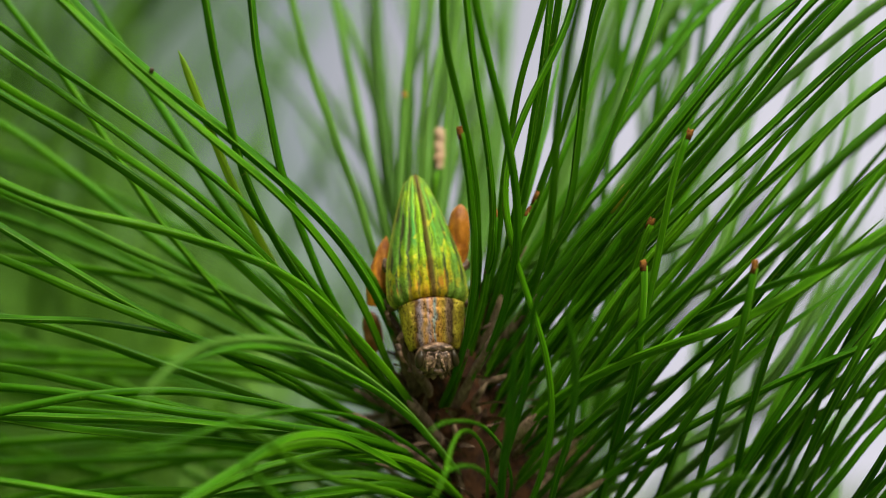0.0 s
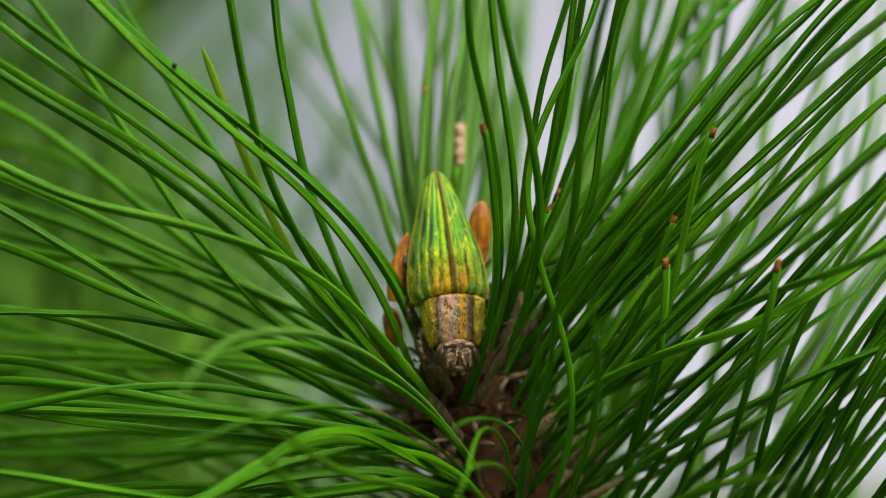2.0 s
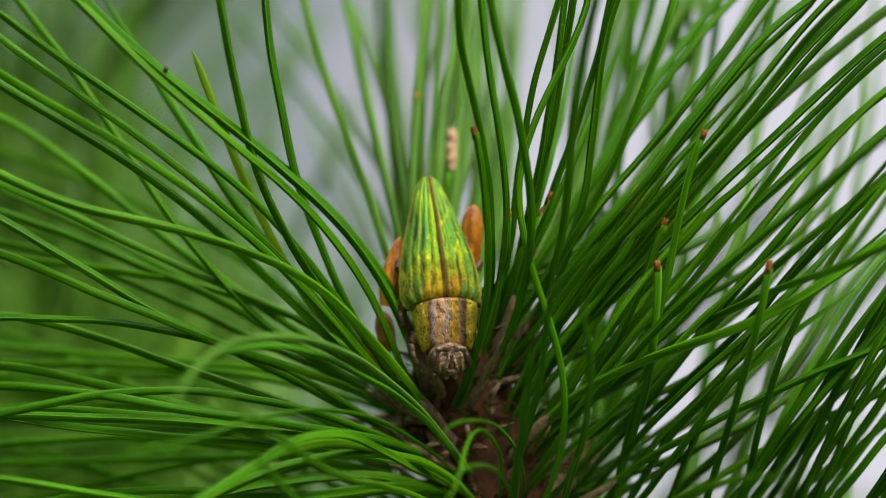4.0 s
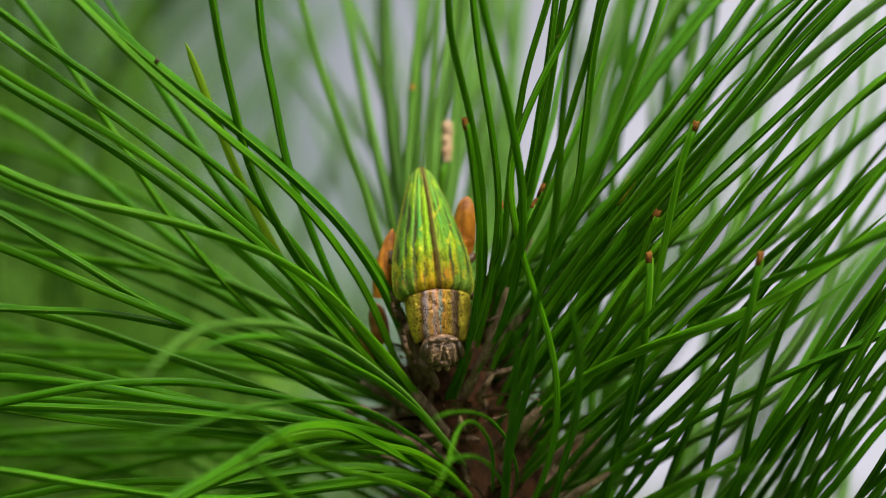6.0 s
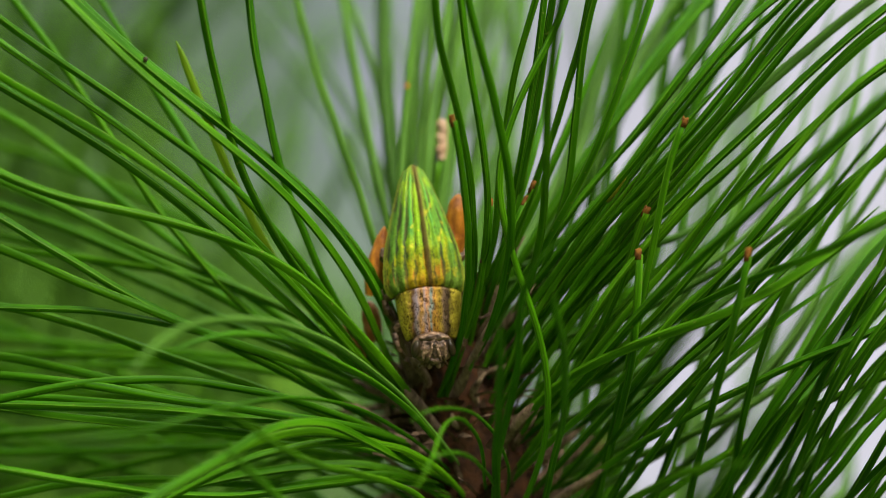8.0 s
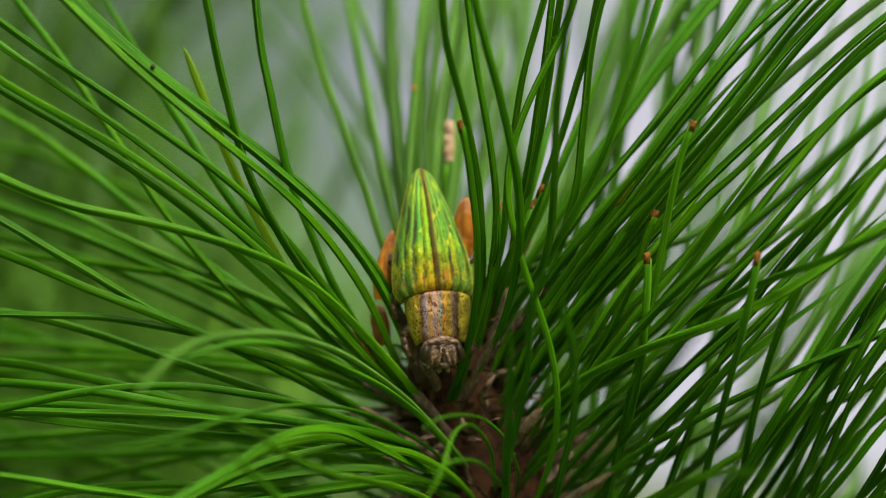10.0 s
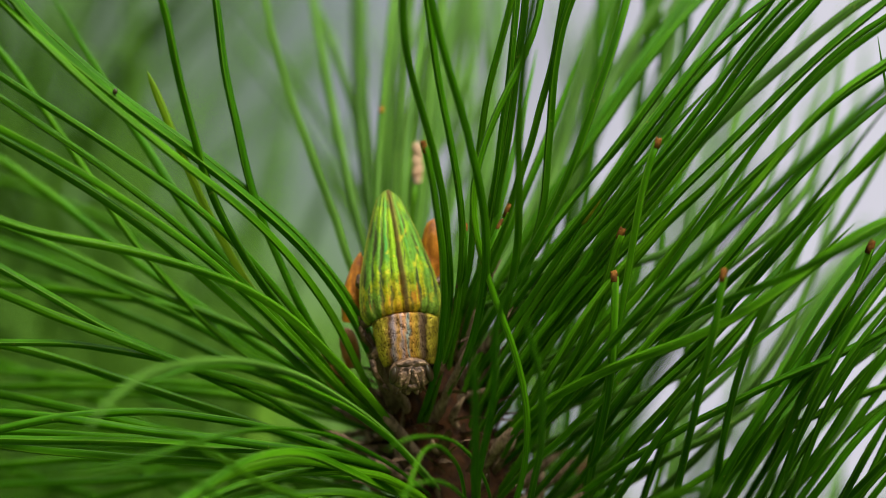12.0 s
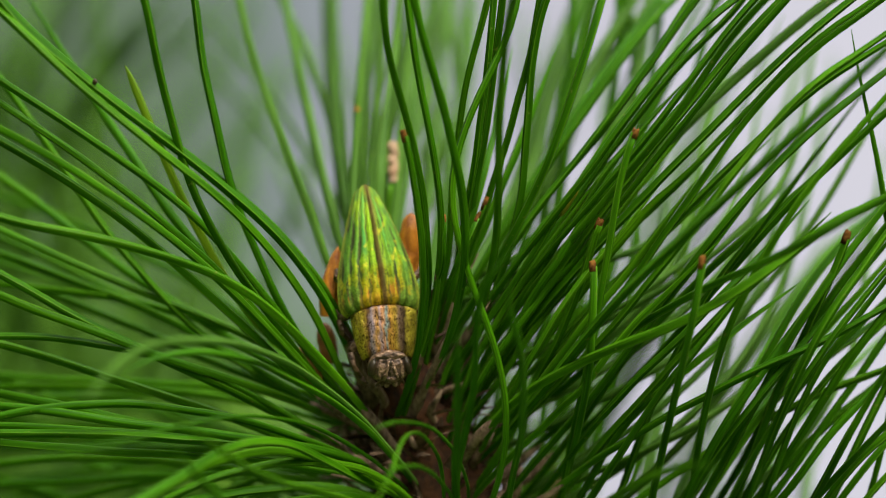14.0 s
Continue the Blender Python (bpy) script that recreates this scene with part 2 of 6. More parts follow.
def pronotum_material():
    """Bronze plate: gold borders, dark bands, pinkish middle with a pale blue line, deep dark pits."""
    m, ns, ls, bsdf = material("bronze_pronotum")
    tex = ns.new("ShaderNodeTexCoord")
    sep = ns.new("ShaderNodeSeparateXYZ")
    ls.new(tex.outputs["Object"], sep.inputs[0])
    n = node(ns, "ShaderNodeTexNoise", Scale=700.0, Detail=4.0)
    ls.new(stretched(ns, ls, tex.outputs["Object"], (1.5, 0.7, 1)), n.inputs["Vector"])
    lin = ns.new("ShaderNodeMapRange")
    lin.inputs["From Min"].default_value, lin.inputs["From Max"].default_value = -0.0044, 0.0044
    lin.inputs["To Min"].default_value, lin.inputs["To Max"].default_value = -0.09, 0.91
    ls.new(sep.outputs["X"], lin.inputs["Value"])
    wob = ns.new("ShaderNodeMath")
    wob.operation = "MULTIPLY_ADD"
    ls.new(n.outputs["Fac"], wob.inputs[0])
    wob.inputs[1].default_value = 0.18
    ls.new(lin.outputs[0], wob.inputs[2])
    bands = ramp(ns, [(0.0, (0.28, 0.24, 0.02)), (0.15, (0.42, 0.34, 0.03)), (0.23, (0.12, 0.06, 0.014)), (0.30, (0.30, 0.24, 0.27)), (0.36, (0.46, 0.24, 0.05)), (0.42, (0.32, 0.24, 0.25)), (0.46, (0.48, 0.23, 0.09)), (0.50, (0.18, 0.28, 0.27)), (0.54, (0.46, 0.22, 0.04)), (0.61, (0.44, 0.30, 0.03)), (0.68, (0.20, 0.13, 0.08)), (0.74, (0.06, 0.035, 0.012)), (0.82, (0.40, 0.33, 0.03)), (1.0, (0.26, 0.23, 0.02))])
    ls.new(wob.outputs[0], bands.inputs[0])
    worm = node(ns, "ShaderNodeTexNoise", Scale=1900.0, Detail=3.0, Distortion=2.2)
    ls.new(stretched(ns, ls, tex.outputs["Object"], (1.3, 0.75, 1)), worm.inputs["Vector"])
    p = ramp(ns, [(0.39, (0.22, 0.16, 0.10)), (0.47, (1.3, 1.25, 1.2))])
    ls.new(worm.outputs["Fac"], p.inputs[0])
    dark = ramp(ns, [(0.36, (0.35, 0.32, 0.30)), (0.50, (1.1, 1.1, 1.1))])
    ls.new(n.outputs["Fac"], dark.inputs[0])
    col = mixed(ns, ls, 0.85, bands.outputs[0], p.outputs[0], "MULTIPLY")
    ls.new(mixed(ns, ls, 0.6, col, dark.outputs[0], "MULTIPLY"), bsdf.inputs["Base Color"])
    bsdf.inputs["Metallic"].default_value = 0.35
    bsdf.inputs["Roughness"].default_value = 0.5
    bsdf.inputs["Specular IOR Level"].default_value = 0.2
    bump(ns, ls, worm.outputs["Fac"], bsdf, 0.9, 0.00018)
    return m


ELYTRON = elytron_material()
PRONOTUM = pronotum_material()
HEAD = shell_material("brown_bronze_face", [(0.36, (0.03, 0.018, 0.012)), (0.52, (0.17, 0.10, 0.055)), (0.68, (0.40, 0.25, 0.15))], 800, 0.35, 0.5)
RIDGE = shell_material("pale_face_ridge", [(0.35, (0.10, 0.055, 0.03)), (0.65, (0.34, 0.21, 0.12))], 1200, 0.3, 0.5)
GROOVE = shell_material("pale_blue_bronze_groove", [(0.35, (0.30, 0.30, 0.30)), (0.65, (0.52, 0.46, 0.40))], 500, 0.5, 0.4)
EYE = rough_material("dark_eye", (0.02, 0.014, 0.006), (0.055, 0.04, 0.016), 900, 0.3, 0.00003, (1, 1, 1), 0.3)
LEG = shell_material("dark_bronze_leg", [(0.3, (0.03, 0.018, 0.010)), (0.7, (0.16, 0.09, 0.04))], 900, 0.4, 0.45)


def backdrop_material():
    """Self-lit paint: distant hazy trees on one side, grey-blue haze, then the white sky."""
    m, ns, ls, bsdf = material("glowing_painted_distance")
    tex = ns.new("ShaderNodeTexCoord")
    sep = ns.new("ShaderNodeSeparateXYZ")
    ls.new(tex.outputs["Object"], sep.inputs[0])
    n = node(ns, "ShaderNodeTexNoise", Scale=0.85, Detail=3.0)
    ls.new(tex.outputs["Object"], n.inputs["Vector"])
    mad = ns.new("ShaderNodeMath")
    mad.operation = "MULTIPLY_ADD"
    ls.new(n.outputs["Fac"], mad.inputs[0])
    mad.inputs[1].default_value = 0.3
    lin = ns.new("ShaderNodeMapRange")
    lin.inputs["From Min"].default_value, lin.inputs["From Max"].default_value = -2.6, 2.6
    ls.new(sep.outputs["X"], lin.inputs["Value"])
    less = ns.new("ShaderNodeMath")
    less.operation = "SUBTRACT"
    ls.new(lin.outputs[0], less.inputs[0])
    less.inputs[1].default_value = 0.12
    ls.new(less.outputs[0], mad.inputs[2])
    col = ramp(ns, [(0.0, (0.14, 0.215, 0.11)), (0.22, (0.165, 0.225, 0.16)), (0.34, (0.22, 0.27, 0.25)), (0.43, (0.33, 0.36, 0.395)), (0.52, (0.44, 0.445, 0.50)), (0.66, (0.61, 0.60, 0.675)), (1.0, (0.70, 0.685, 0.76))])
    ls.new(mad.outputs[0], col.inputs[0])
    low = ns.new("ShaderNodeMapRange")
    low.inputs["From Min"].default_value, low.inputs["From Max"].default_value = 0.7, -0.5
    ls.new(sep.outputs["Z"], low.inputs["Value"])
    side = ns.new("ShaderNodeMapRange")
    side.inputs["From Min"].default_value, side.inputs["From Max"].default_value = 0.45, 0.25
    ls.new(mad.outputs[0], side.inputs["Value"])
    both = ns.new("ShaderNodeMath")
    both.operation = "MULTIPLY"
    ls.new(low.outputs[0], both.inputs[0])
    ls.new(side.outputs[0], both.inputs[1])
    # the sheet gives off its own light; haze and sky brightness are painted colour
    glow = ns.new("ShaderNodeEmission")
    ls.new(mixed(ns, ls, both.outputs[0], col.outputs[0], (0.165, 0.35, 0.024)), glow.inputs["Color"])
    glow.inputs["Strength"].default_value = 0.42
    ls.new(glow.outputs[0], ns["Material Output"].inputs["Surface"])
    return m


HAZE_GLOW = backdrop_material()


# ---- mesh helpers ----
def linked(name, data, mat, parent, label=""):
    ob = new(name, data)
    if mat and not data.materials:
        data.materials.append(mat)
    ob.parent = parent
    if label:
        tagged(ob, label)
    return ob


def smooth_mesh(name, verts, faces, uvs=None):
    me = bpy.data.meshes.new(name)
    me.from_pydata(verts, [], faces)
    me.shade_smooth()
    if uvs is not None:
        layer = me.uv_layers.new(name="UVMap")
        index = np.empty(len(me.loops), dtype=np.int32)
        me.loops.foreach_get("vertex_index", index)
        layer.data.foreach_set("uv", np.asarray(uvs, dtype=np.float32)[index].ravel())
    me.update()
    return me


def part(name, bm, mat, parent, label=""):
    me = bpy.data.meshes.new(name)
    bm.to_mesh(me)
    bm.free()
    me.shade_smooth()
    return linked(name, me, mat, parent, label)


def tube(points, radii, sides=10, lobes=0.0, twist=0.0, uv_length=0.01):
    """Vertices, faces and uvs of a closed tube along points. lobes: how three-sided it is."""
    pts = np.asarray(points, dtype=float)
    tan = np.gradient(pts, axis=0)
    tan /= np.linalg.norm(tan, axis=1)[:, None] + 1e-12
    side = np.cross(tan[0], (0.13, 0.97, 0.21))
    side /= np.linalg.norm(side)
    verts, uvs, run = [], [], 0.0
    for i, p in enumerate(pts):
        side = side - tan[i] * (side @ tan[i])
        side /= np.linalg.norm(side)
        other = np.cross(tan[i], side)
        if i:
            run += np.linalg.norm(pts[i] - pts[i - 1])
        for k in range(sides + 1):
            a = 2 * math.pi * k / sides
            r = radii[i] * (1 - lobes * math.cos(3 * a))
            b = a + twist * i / len(pts)
            verts.append(p + r * (math.cos(b) * side + math.sin(b) * other))
            uvs.append((k / sides, run / uv_length))
    n = sides + 1
    faces = [(i * n + k, i * n + k + 1, (i + 1) * n + k + 1, (i + 1) * n + k) for i in range(len(pts) - 1) for k in range(sides)]
    faces.append(tuple(range(sides - 1, -1, -1)))
    faces.append(tuple((len(pts) - 1) * n + k for k in range(sides)))
    return verts, faces, uvs


def bow_curve(root, tip, bow, slide=None, dip=None, steps=40):
    """Points in metres from root to tip, both in mm; bow: how far the needle bends across its chord at even steps from root to tip;
    slide: the same along the chord; dip: the same towards the back."""
    r, t = np.array(root, dtype=float), np.array(tip, dtype=float)
    chord = t - r
    flat = np.array((chord[0], 0, chord[2]))
    flat /= np.linalg.norm(flat) + 1e-9
    across = np.array((-flat[2], 0, flat[0]))
    back = np.array((0, 1.0, 0))
    n = len(bow) + 1
    slide, dip = slide or (0.0,) * (n - 1), dip or (0.0,) * (n - 1)
    ctl = [r] + [r + chord * (k + 1) / n + across * bow[k] + flat * slide[k] + back * dip[k] for k in range(n - 1)] + [t]
    s = np.linspace(0, 1, steps)[:, None]
    return sum(math.comb(n, k) * s ** k * (1 - s) ** (n - k) * ctl[k] for k in range(n + 1)) * MM


# a third of a round rod: two flat inner faces and a rounded back; corners are doubled to stay crisp
SECTOR = [(-62, 1.0), (-40, 1.04), (-14, 1.06), (14, 1.06), (40, 1.04), (62, 1.0), (62, 1.0), (140, 0.66), (180, 0.62), (180, 0.62), (220, 0.66), (298, 1.0)]


def blade(points, radii, turn=0.0, twist=0.0, uv_length=0.01):
    """Vertices, faces and uvs of a three-faced needle along points."""
    pts = np.asarray(points, dtype=float)
    tan = np.gradient(pts, axis=0)
    tan /= np.linalg.norm(tan, axis=1)[:, None] + 1e-12
    side = np.cross(tan[0], (0.13, 0.97, 0.21))
    side /= np.linalg.norm(side)
    verts, uvs, run = [], [], 0.0
    n = len(SECTOR)
    for i, p in enumerate(pts):
        side = side - tan[i] * (side @ tan[i])
        side /= np.linalg.norm(side)
        other = np.cross(tan[i], side)
        if i:
            run += np.linalg.norm(pts[i] - pts[i - 1])
        for k, (a, r) in enumerate(SECTOR):
            b = radians(a) + turn + twist * i / len(pts)
            verts.append(p + radii[i] * r * (math.cos(b) * side + math.sin(b) * other))
            uvs.append((k / n, run / uv_length))
    faces = [(i * n + k, i * n + k + 1, (i + 1) * n + k + 1, (i + 1) * n + k) for i in range(len(pts) - 1) for k in range(n - 1) if k not in (5, 8)]
    faces.append(tuple((len(pts) - 1) * n + k for k in (0, 2, 3, 5, 7, 8, 10)))
    return verts, faces, uvs


# ---- the setting ----
def ground_and_distance():
    n = 40
    xs = np.concatenate([-np.geomspace(400, 0.2, n), np.geomspace(0.2, 400, n)])
    verts = [(x, y, -1.30 + 0.05 * noise.noise((x * 0.7, y * 0.7, 0)) * min(1, 30 / (1 + abs(x) + abs(y)))) for y in xs for x in xs]
    w = 2 * n
    faces = [(j * w + i, j * w + i + 1, (j + 1) * w + i + 1, (j + 1) * w + i) for j in range(w - 1) for i in range(w - 1)]
    g = new("ground", smooth_mesh("ground", verts, faces))
    g.data.materials.append(GRASS)
    tagged(g, "rough green meadow ground beneath the young pine", "ground", kind="structure")
    verts, faces = [], []
    for i in range(33):
        a = radians(-32 + 2 * i)
        for z in np.linspace(-3.5, 5.0, 5):
            verts.append((12 * math.sin(a), 12 * math.cos(a), z))
    faces = [(i * 5 + k, i * 5 + k + 1, (i + 1) * 5 + k + 1, (i + 1) * 5 + k) for i in range(32) for k in range(4)]
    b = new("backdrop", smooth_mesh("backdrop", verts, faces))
    b.data.materials.append(HAZE_GLOW)
    tagged(b, "glowing painted backdrop of hazy green trees and pale overcast sky far away", "backdrop", kind="structure")
    # unseen ring with an uneven top, added to hold back low sky light
    verts, faces = [], []
    n = 149
    for i in range(n):
        a = radians(31 + 298 * i / (n - 1))
        top = 3.6 + 1.4 * noise.noise((4 * math.cos(a), 4 * math.sin(a), 0)) + 1.2 * noise.noise((22 * math.cos(a), 22 * math.sin(a), 3))
        for k in range(9):
            out = 12 + 0.9 * noise.noise((9 * math.cos(a), 9 * math.sin(a), k * 0.9)) - 0.12 * k
            verts.append((out * math.sin(a), out * math.cos(a), -1.6 + (top + 1.6) * k / 8))
    faces = [(i * 9 + k, i * 9 + k + 1, (i + 1) * 9 + k + 1, (i + 1) * 9 + k) for i in range(n - 1) for k in range(8)]
    w = new("backdrop_woods", smooth_mesh("backdrop_woods", verts, faces))
    w.data.materials.append(LIGHT_BLOCKER)
    tagged(w, "unseen dark green ring added round the place to block low light", "backdrop", kind="structure")


ground_and_distance()

# ---- the pine shoot ----
rng = random.Random(7)
shoot = tagged(new("pine_shoot"), "green long-needled pine shoot with brown stem and orange buds", "pine shoot")
shoot.empty_display_size = 0.01
STEM = [(-2.5, 10.0, -2.0), (-1.0, 12.0, -12.0), (2.5, 14.0, -24.0), (6.5, 15.0, -38.0), (11.0, 16.0, -60.0), (18.0, 18.0, -100.0), (34.0, 22.0, -240.0), (58.0, 30.0, -620.0), (64.0, 34.0, -1320.0)]
STEM_R = [2.2, 5.0, 7.2, 8.2, 8.6, 8.8, 9.5, 12.0, 17.0]


def stem_at(z):
    """Centre and radius of the stem at the height z, in mm."""
    zs = [p[2] for p in STEM]
    out = [np.interp(-z, [-a for a in zs], [p[k] for p in STEM]) for k in range(2)]
    return out[0], out[1], np.interp(-z, [-a for a in zs], STEM_R)


def build_stem():
    zs = np.concatenate([np.linspace(-1, -110, 90), np.linspace(-114, -1320, 60)])
    pts, rad = [], []
    for z in zs:
        x, y, r = stem_at(z)
        pts.append((x * MM, y * MM, z * MM))
        rad.append(r * MM)
    rad[0] *= 0.3
    v, f, uv = tube(pts, rad, 28)
    v = [p + 0.0009 * noise.noise(Vector(p) * 600) * np.array((1, 1, 0.3)) for p in v]
    linked("stem", smooth_mesh("stem", v, f, uv), BARK, shoot, "dark brown scaly stem")


def bract_mesh(seed):
    """A dry, curled, ragged scale, base at the origin, growing up z and curling out along -y."""
    r = random.Random(seed)
    bm = bmesh.new()
    rows, cols = 7, 5
    grid = []
    for i in range(rows):
        s = i / (rows - 1)
        w = 0.9 * (1 - s) ** 0.7 * (0.7 + 0.6 * s) + 0.05
        for k in range(cols):
            u = k / (cols - 1) * 2 - 1
            y = -1.6 * s ** 2.2 + 0.35 * u * u * (1 - s) + r.uniform(-0.08, 0.08)
            grid.append(bm.verts.new((u * w + r.uniform(-0.08, 0.08) * s, y, 5.0 * s + r.uniform(-0.25, 0.25) * s)))
    for i in range(rows - 1):
        for k in range(cols - 1):
            bm.faces.new((grid[i * cols + k], grid[i * cols + k + 1], grid[(i + 1) * cols + k + 1], grid[(i + 1) * cols + k]))
    bmesh.ops.solidify(bm, geom=bm.faces[:], thickness=0.12)
    bmesh.ops.scale(bm, vec=(MM, MM, MM), verts=bm.verts)
    me = bpy.data.meshes.new("bract")
    bm.to_mesh(me)
    bm.free()
    me.shade_smooth()
    me.materials.append(BRACT)
    return me


def build_bracts():
    kinds = [bract_mesh(k) for k in range(6)]
    for i in range(140):
        z = -11 - 0.44 * i + rng.uniform(-1, 1)
        a = i * radians(137.5)
        x, y, r = stem_at(z)
        ob = linked("bract", kinds[i % 6], None, shoot)
        out = Vector((math.sin(a), -math.cos(a), 0))
        size = rng.uniform(0.6, 1.25)
        ob.matrix_basis = Matrix.Translation(Vector((x, y, z)) * MM + out * (r - 0.3) * MM) @ Matrix.Rotation(a, 4, "Z") @ pose(0, 0, 0, rng.uniform(-5, 38), rng.uniform(-20, 20), rng.uniform(-25, 25)) @ Matrix.Scale(size, 4)


def build_sheaths():
    """Papery sheaths of the needle bundles, pointing up and out from the stem."""
    r = random.Random(23)
    for i in range(60):
        z = -16 - 0.75 * i
        a = i * radians(137.5) + r.uniform(-0.2, 0.2)
        x, y, rad = stem_at(z)
        out = np.array((math.sin(a), -math.cos(a) * 0.8, 0))
        base = np.array((x, y, z)) + out * rad * 0.9
        rise = r.uniform(0.25, 1.1)
        size = r.uniform(3, 6.5)
        pts = [(base + (out * s * size + np.array((0.6 * math.sin(5 * s + i), 0, rise * size * s * (0.6 + 0.5 * s))))) * MM for s in np.linspace(0, 1, 7)]
        w = r.uniform(0.35, 0.7) * MM
        v, f, uv = tube(pts, [w * k for k in (1.3, 1.1, 1.15, 0.95, 1.05, 0.85, 0.25)], 11)
        v = [p + 0.00028 * np.array(noise.noise_vector(Vector(p) * 420)) + 0.00022 * np.array(noise.noise_vector(Vector(p) * 1500)) for p in v]
        linked("sheath", smooth_mesh("sheath", v, f, uv), SHEATH, shoot)


def build_dry_fringe():
    """Ragged dry scales that stand out all round between the needle bases."""
    r = random.Random(41)
    kinds = [bract_mesh(50 + k) for k in range(5)]
    for i in range(150):
        z = -15 - 0.24 * i
        a = r.uniform(0, 2 * math.pi)
        x, y, rad = stem_at(z)
        ob = linked("bract", kinds[i % 5], None, shoot)
        out = Vector((math.sin(a), -math.cos(a), 0))
        ob.matrix_basis = Matrix.Translation(Vector((x, y, z)) * MM + out * (rad - 0.5) * MM) @ Matrix.Rotation(a, 4, "Z") @ pose(0, 0, 0, r.uniform(15, 80), r.uniform(-40, 40), r.uniform(-40, 40)) @ Matrix.Diagonal((r.uniform(0.4, 0.9), 1.0, r.uniform(0.9, 1.7), 1))


def grow(root, tip, bow, slide=None, cut=False, dip=None, mat=None, thick=1.0, name="needle", sheath=True, blunt=False, reach=30):
    """One needle from root to tip (mm); it runs straight on past the tip for reach mm and thins out there."""
    pts = bow_curve(root, tip, bow, slide, dip)
    if reach:
        ahead = pts[-1] - pts[-3]
        ahead /= np.linalg.norm(ahead)
        pts = np.vstack([pts] + [pts[-1] + ahead * reach * MM * k / 6 for k in range(1, 7)])
    wave = rng.uniform(0, 100)
    pts = pts + np.array([0.00022 * min(1, k / 8) * np.array(noise.noise_vector((wave, wave, k * 0.19))) for k in range(len(pts))])
    n = len(pts)
    r0 = 0.565 * thick * rng.uniform(0.88, 1.12) * MM
    rad = []
    for i in range(n):
        s = i / (n - 1)
        r = r0 * (0.80 + 0.30 * min(1, s / 0.25))
        if not cut and not blunt:
            r *= min(1, ((1 - s) / 0.16) ** 0.6) if s > 0.84 else 1
        if blunt and s > 0.94:
            r *= ((1.0 - s) / 0.06) ** 0.5
        rad.append(max(r, 0.05 * MM))
    v, f, uv = blade(pts, rad, rng.uniform(0, 6.28), rng.uniform(-2.2, 2.2))
    ob = linked(name, smooth_mesh(name, v, f, uv), mat or NEEDLE, shoot)
    if cut:
        tagged(ob, "short green needle with a brown cut tip")
        d = pts[-1] - pts[-2]
        d /= np.linalg.norm(d)
        size = rng.uniform(0.6, 1.1) * MM
        cap = [pts[-1] - d * 0.0007, pts[-1], pts[-1] + d * size * 0.5, pts[-1] + d * size, pts[-1] + d * size * 0.8]
        v, f, uv = tube(cap, [r0 * k for k in (0.84, 0.9, 0.86, 0.74, 0.4)], 10)
        v = [p + 0.00006 * np.array(noise.noise_vector(Vector(p) * 3000)) + d * (0.0003 * noise.noise(Vector(p) * 2500) if q > 32 else 0) for q, p in enumerate(v)]
        linked("cut_tip", smooth_mesh("cut_tip", v, f, uv), CUT, ob, "dry brown cut tip")
    near_stem = math.hypot(root[0] - stem_at(root[2])[0], root[1] - stem_at(root[2])[1]) < 16
    outward = tip[0] > root[0]
    if sheath and near_stem and rng.random() < (0.25 if outward else 0.35):
        run = np.linalg.norm(np.diff(pts, axis=0), axis=1).cumsum() / MM
        k = max(4, int(np.searchsorted(run, rng.uniform(8, 14) if outward else rng.uniform(8, 13))) + 2)
        v, f, uv = tube(pts[:k], [r0 * (1.3 - 0.38 * (i / (k - 1)) ** 2) for i in range(k)], 9)
        # the papery end is torn into uneven teeth
        ahead = pts[k - 1] - pts[k - 2]
        ahead /= np.linalg.norm(ahead)
        v = [p + 0.00022 * np.array(noise.noise_vector(Vector(p) * 900)) + 0.0002 * np.array(noise.noise_vector(Vector(p) * 2600)) + (ahead * rng.uniform(-1.4, 2.2) * MM if i >= len(v) - 9 else 0) for i, p in enumerate(v)]
        linked("sheath", smooth_mesh("sheath", v, f, uv), SHEATH, ob, "papery brown sheath")
    return ob


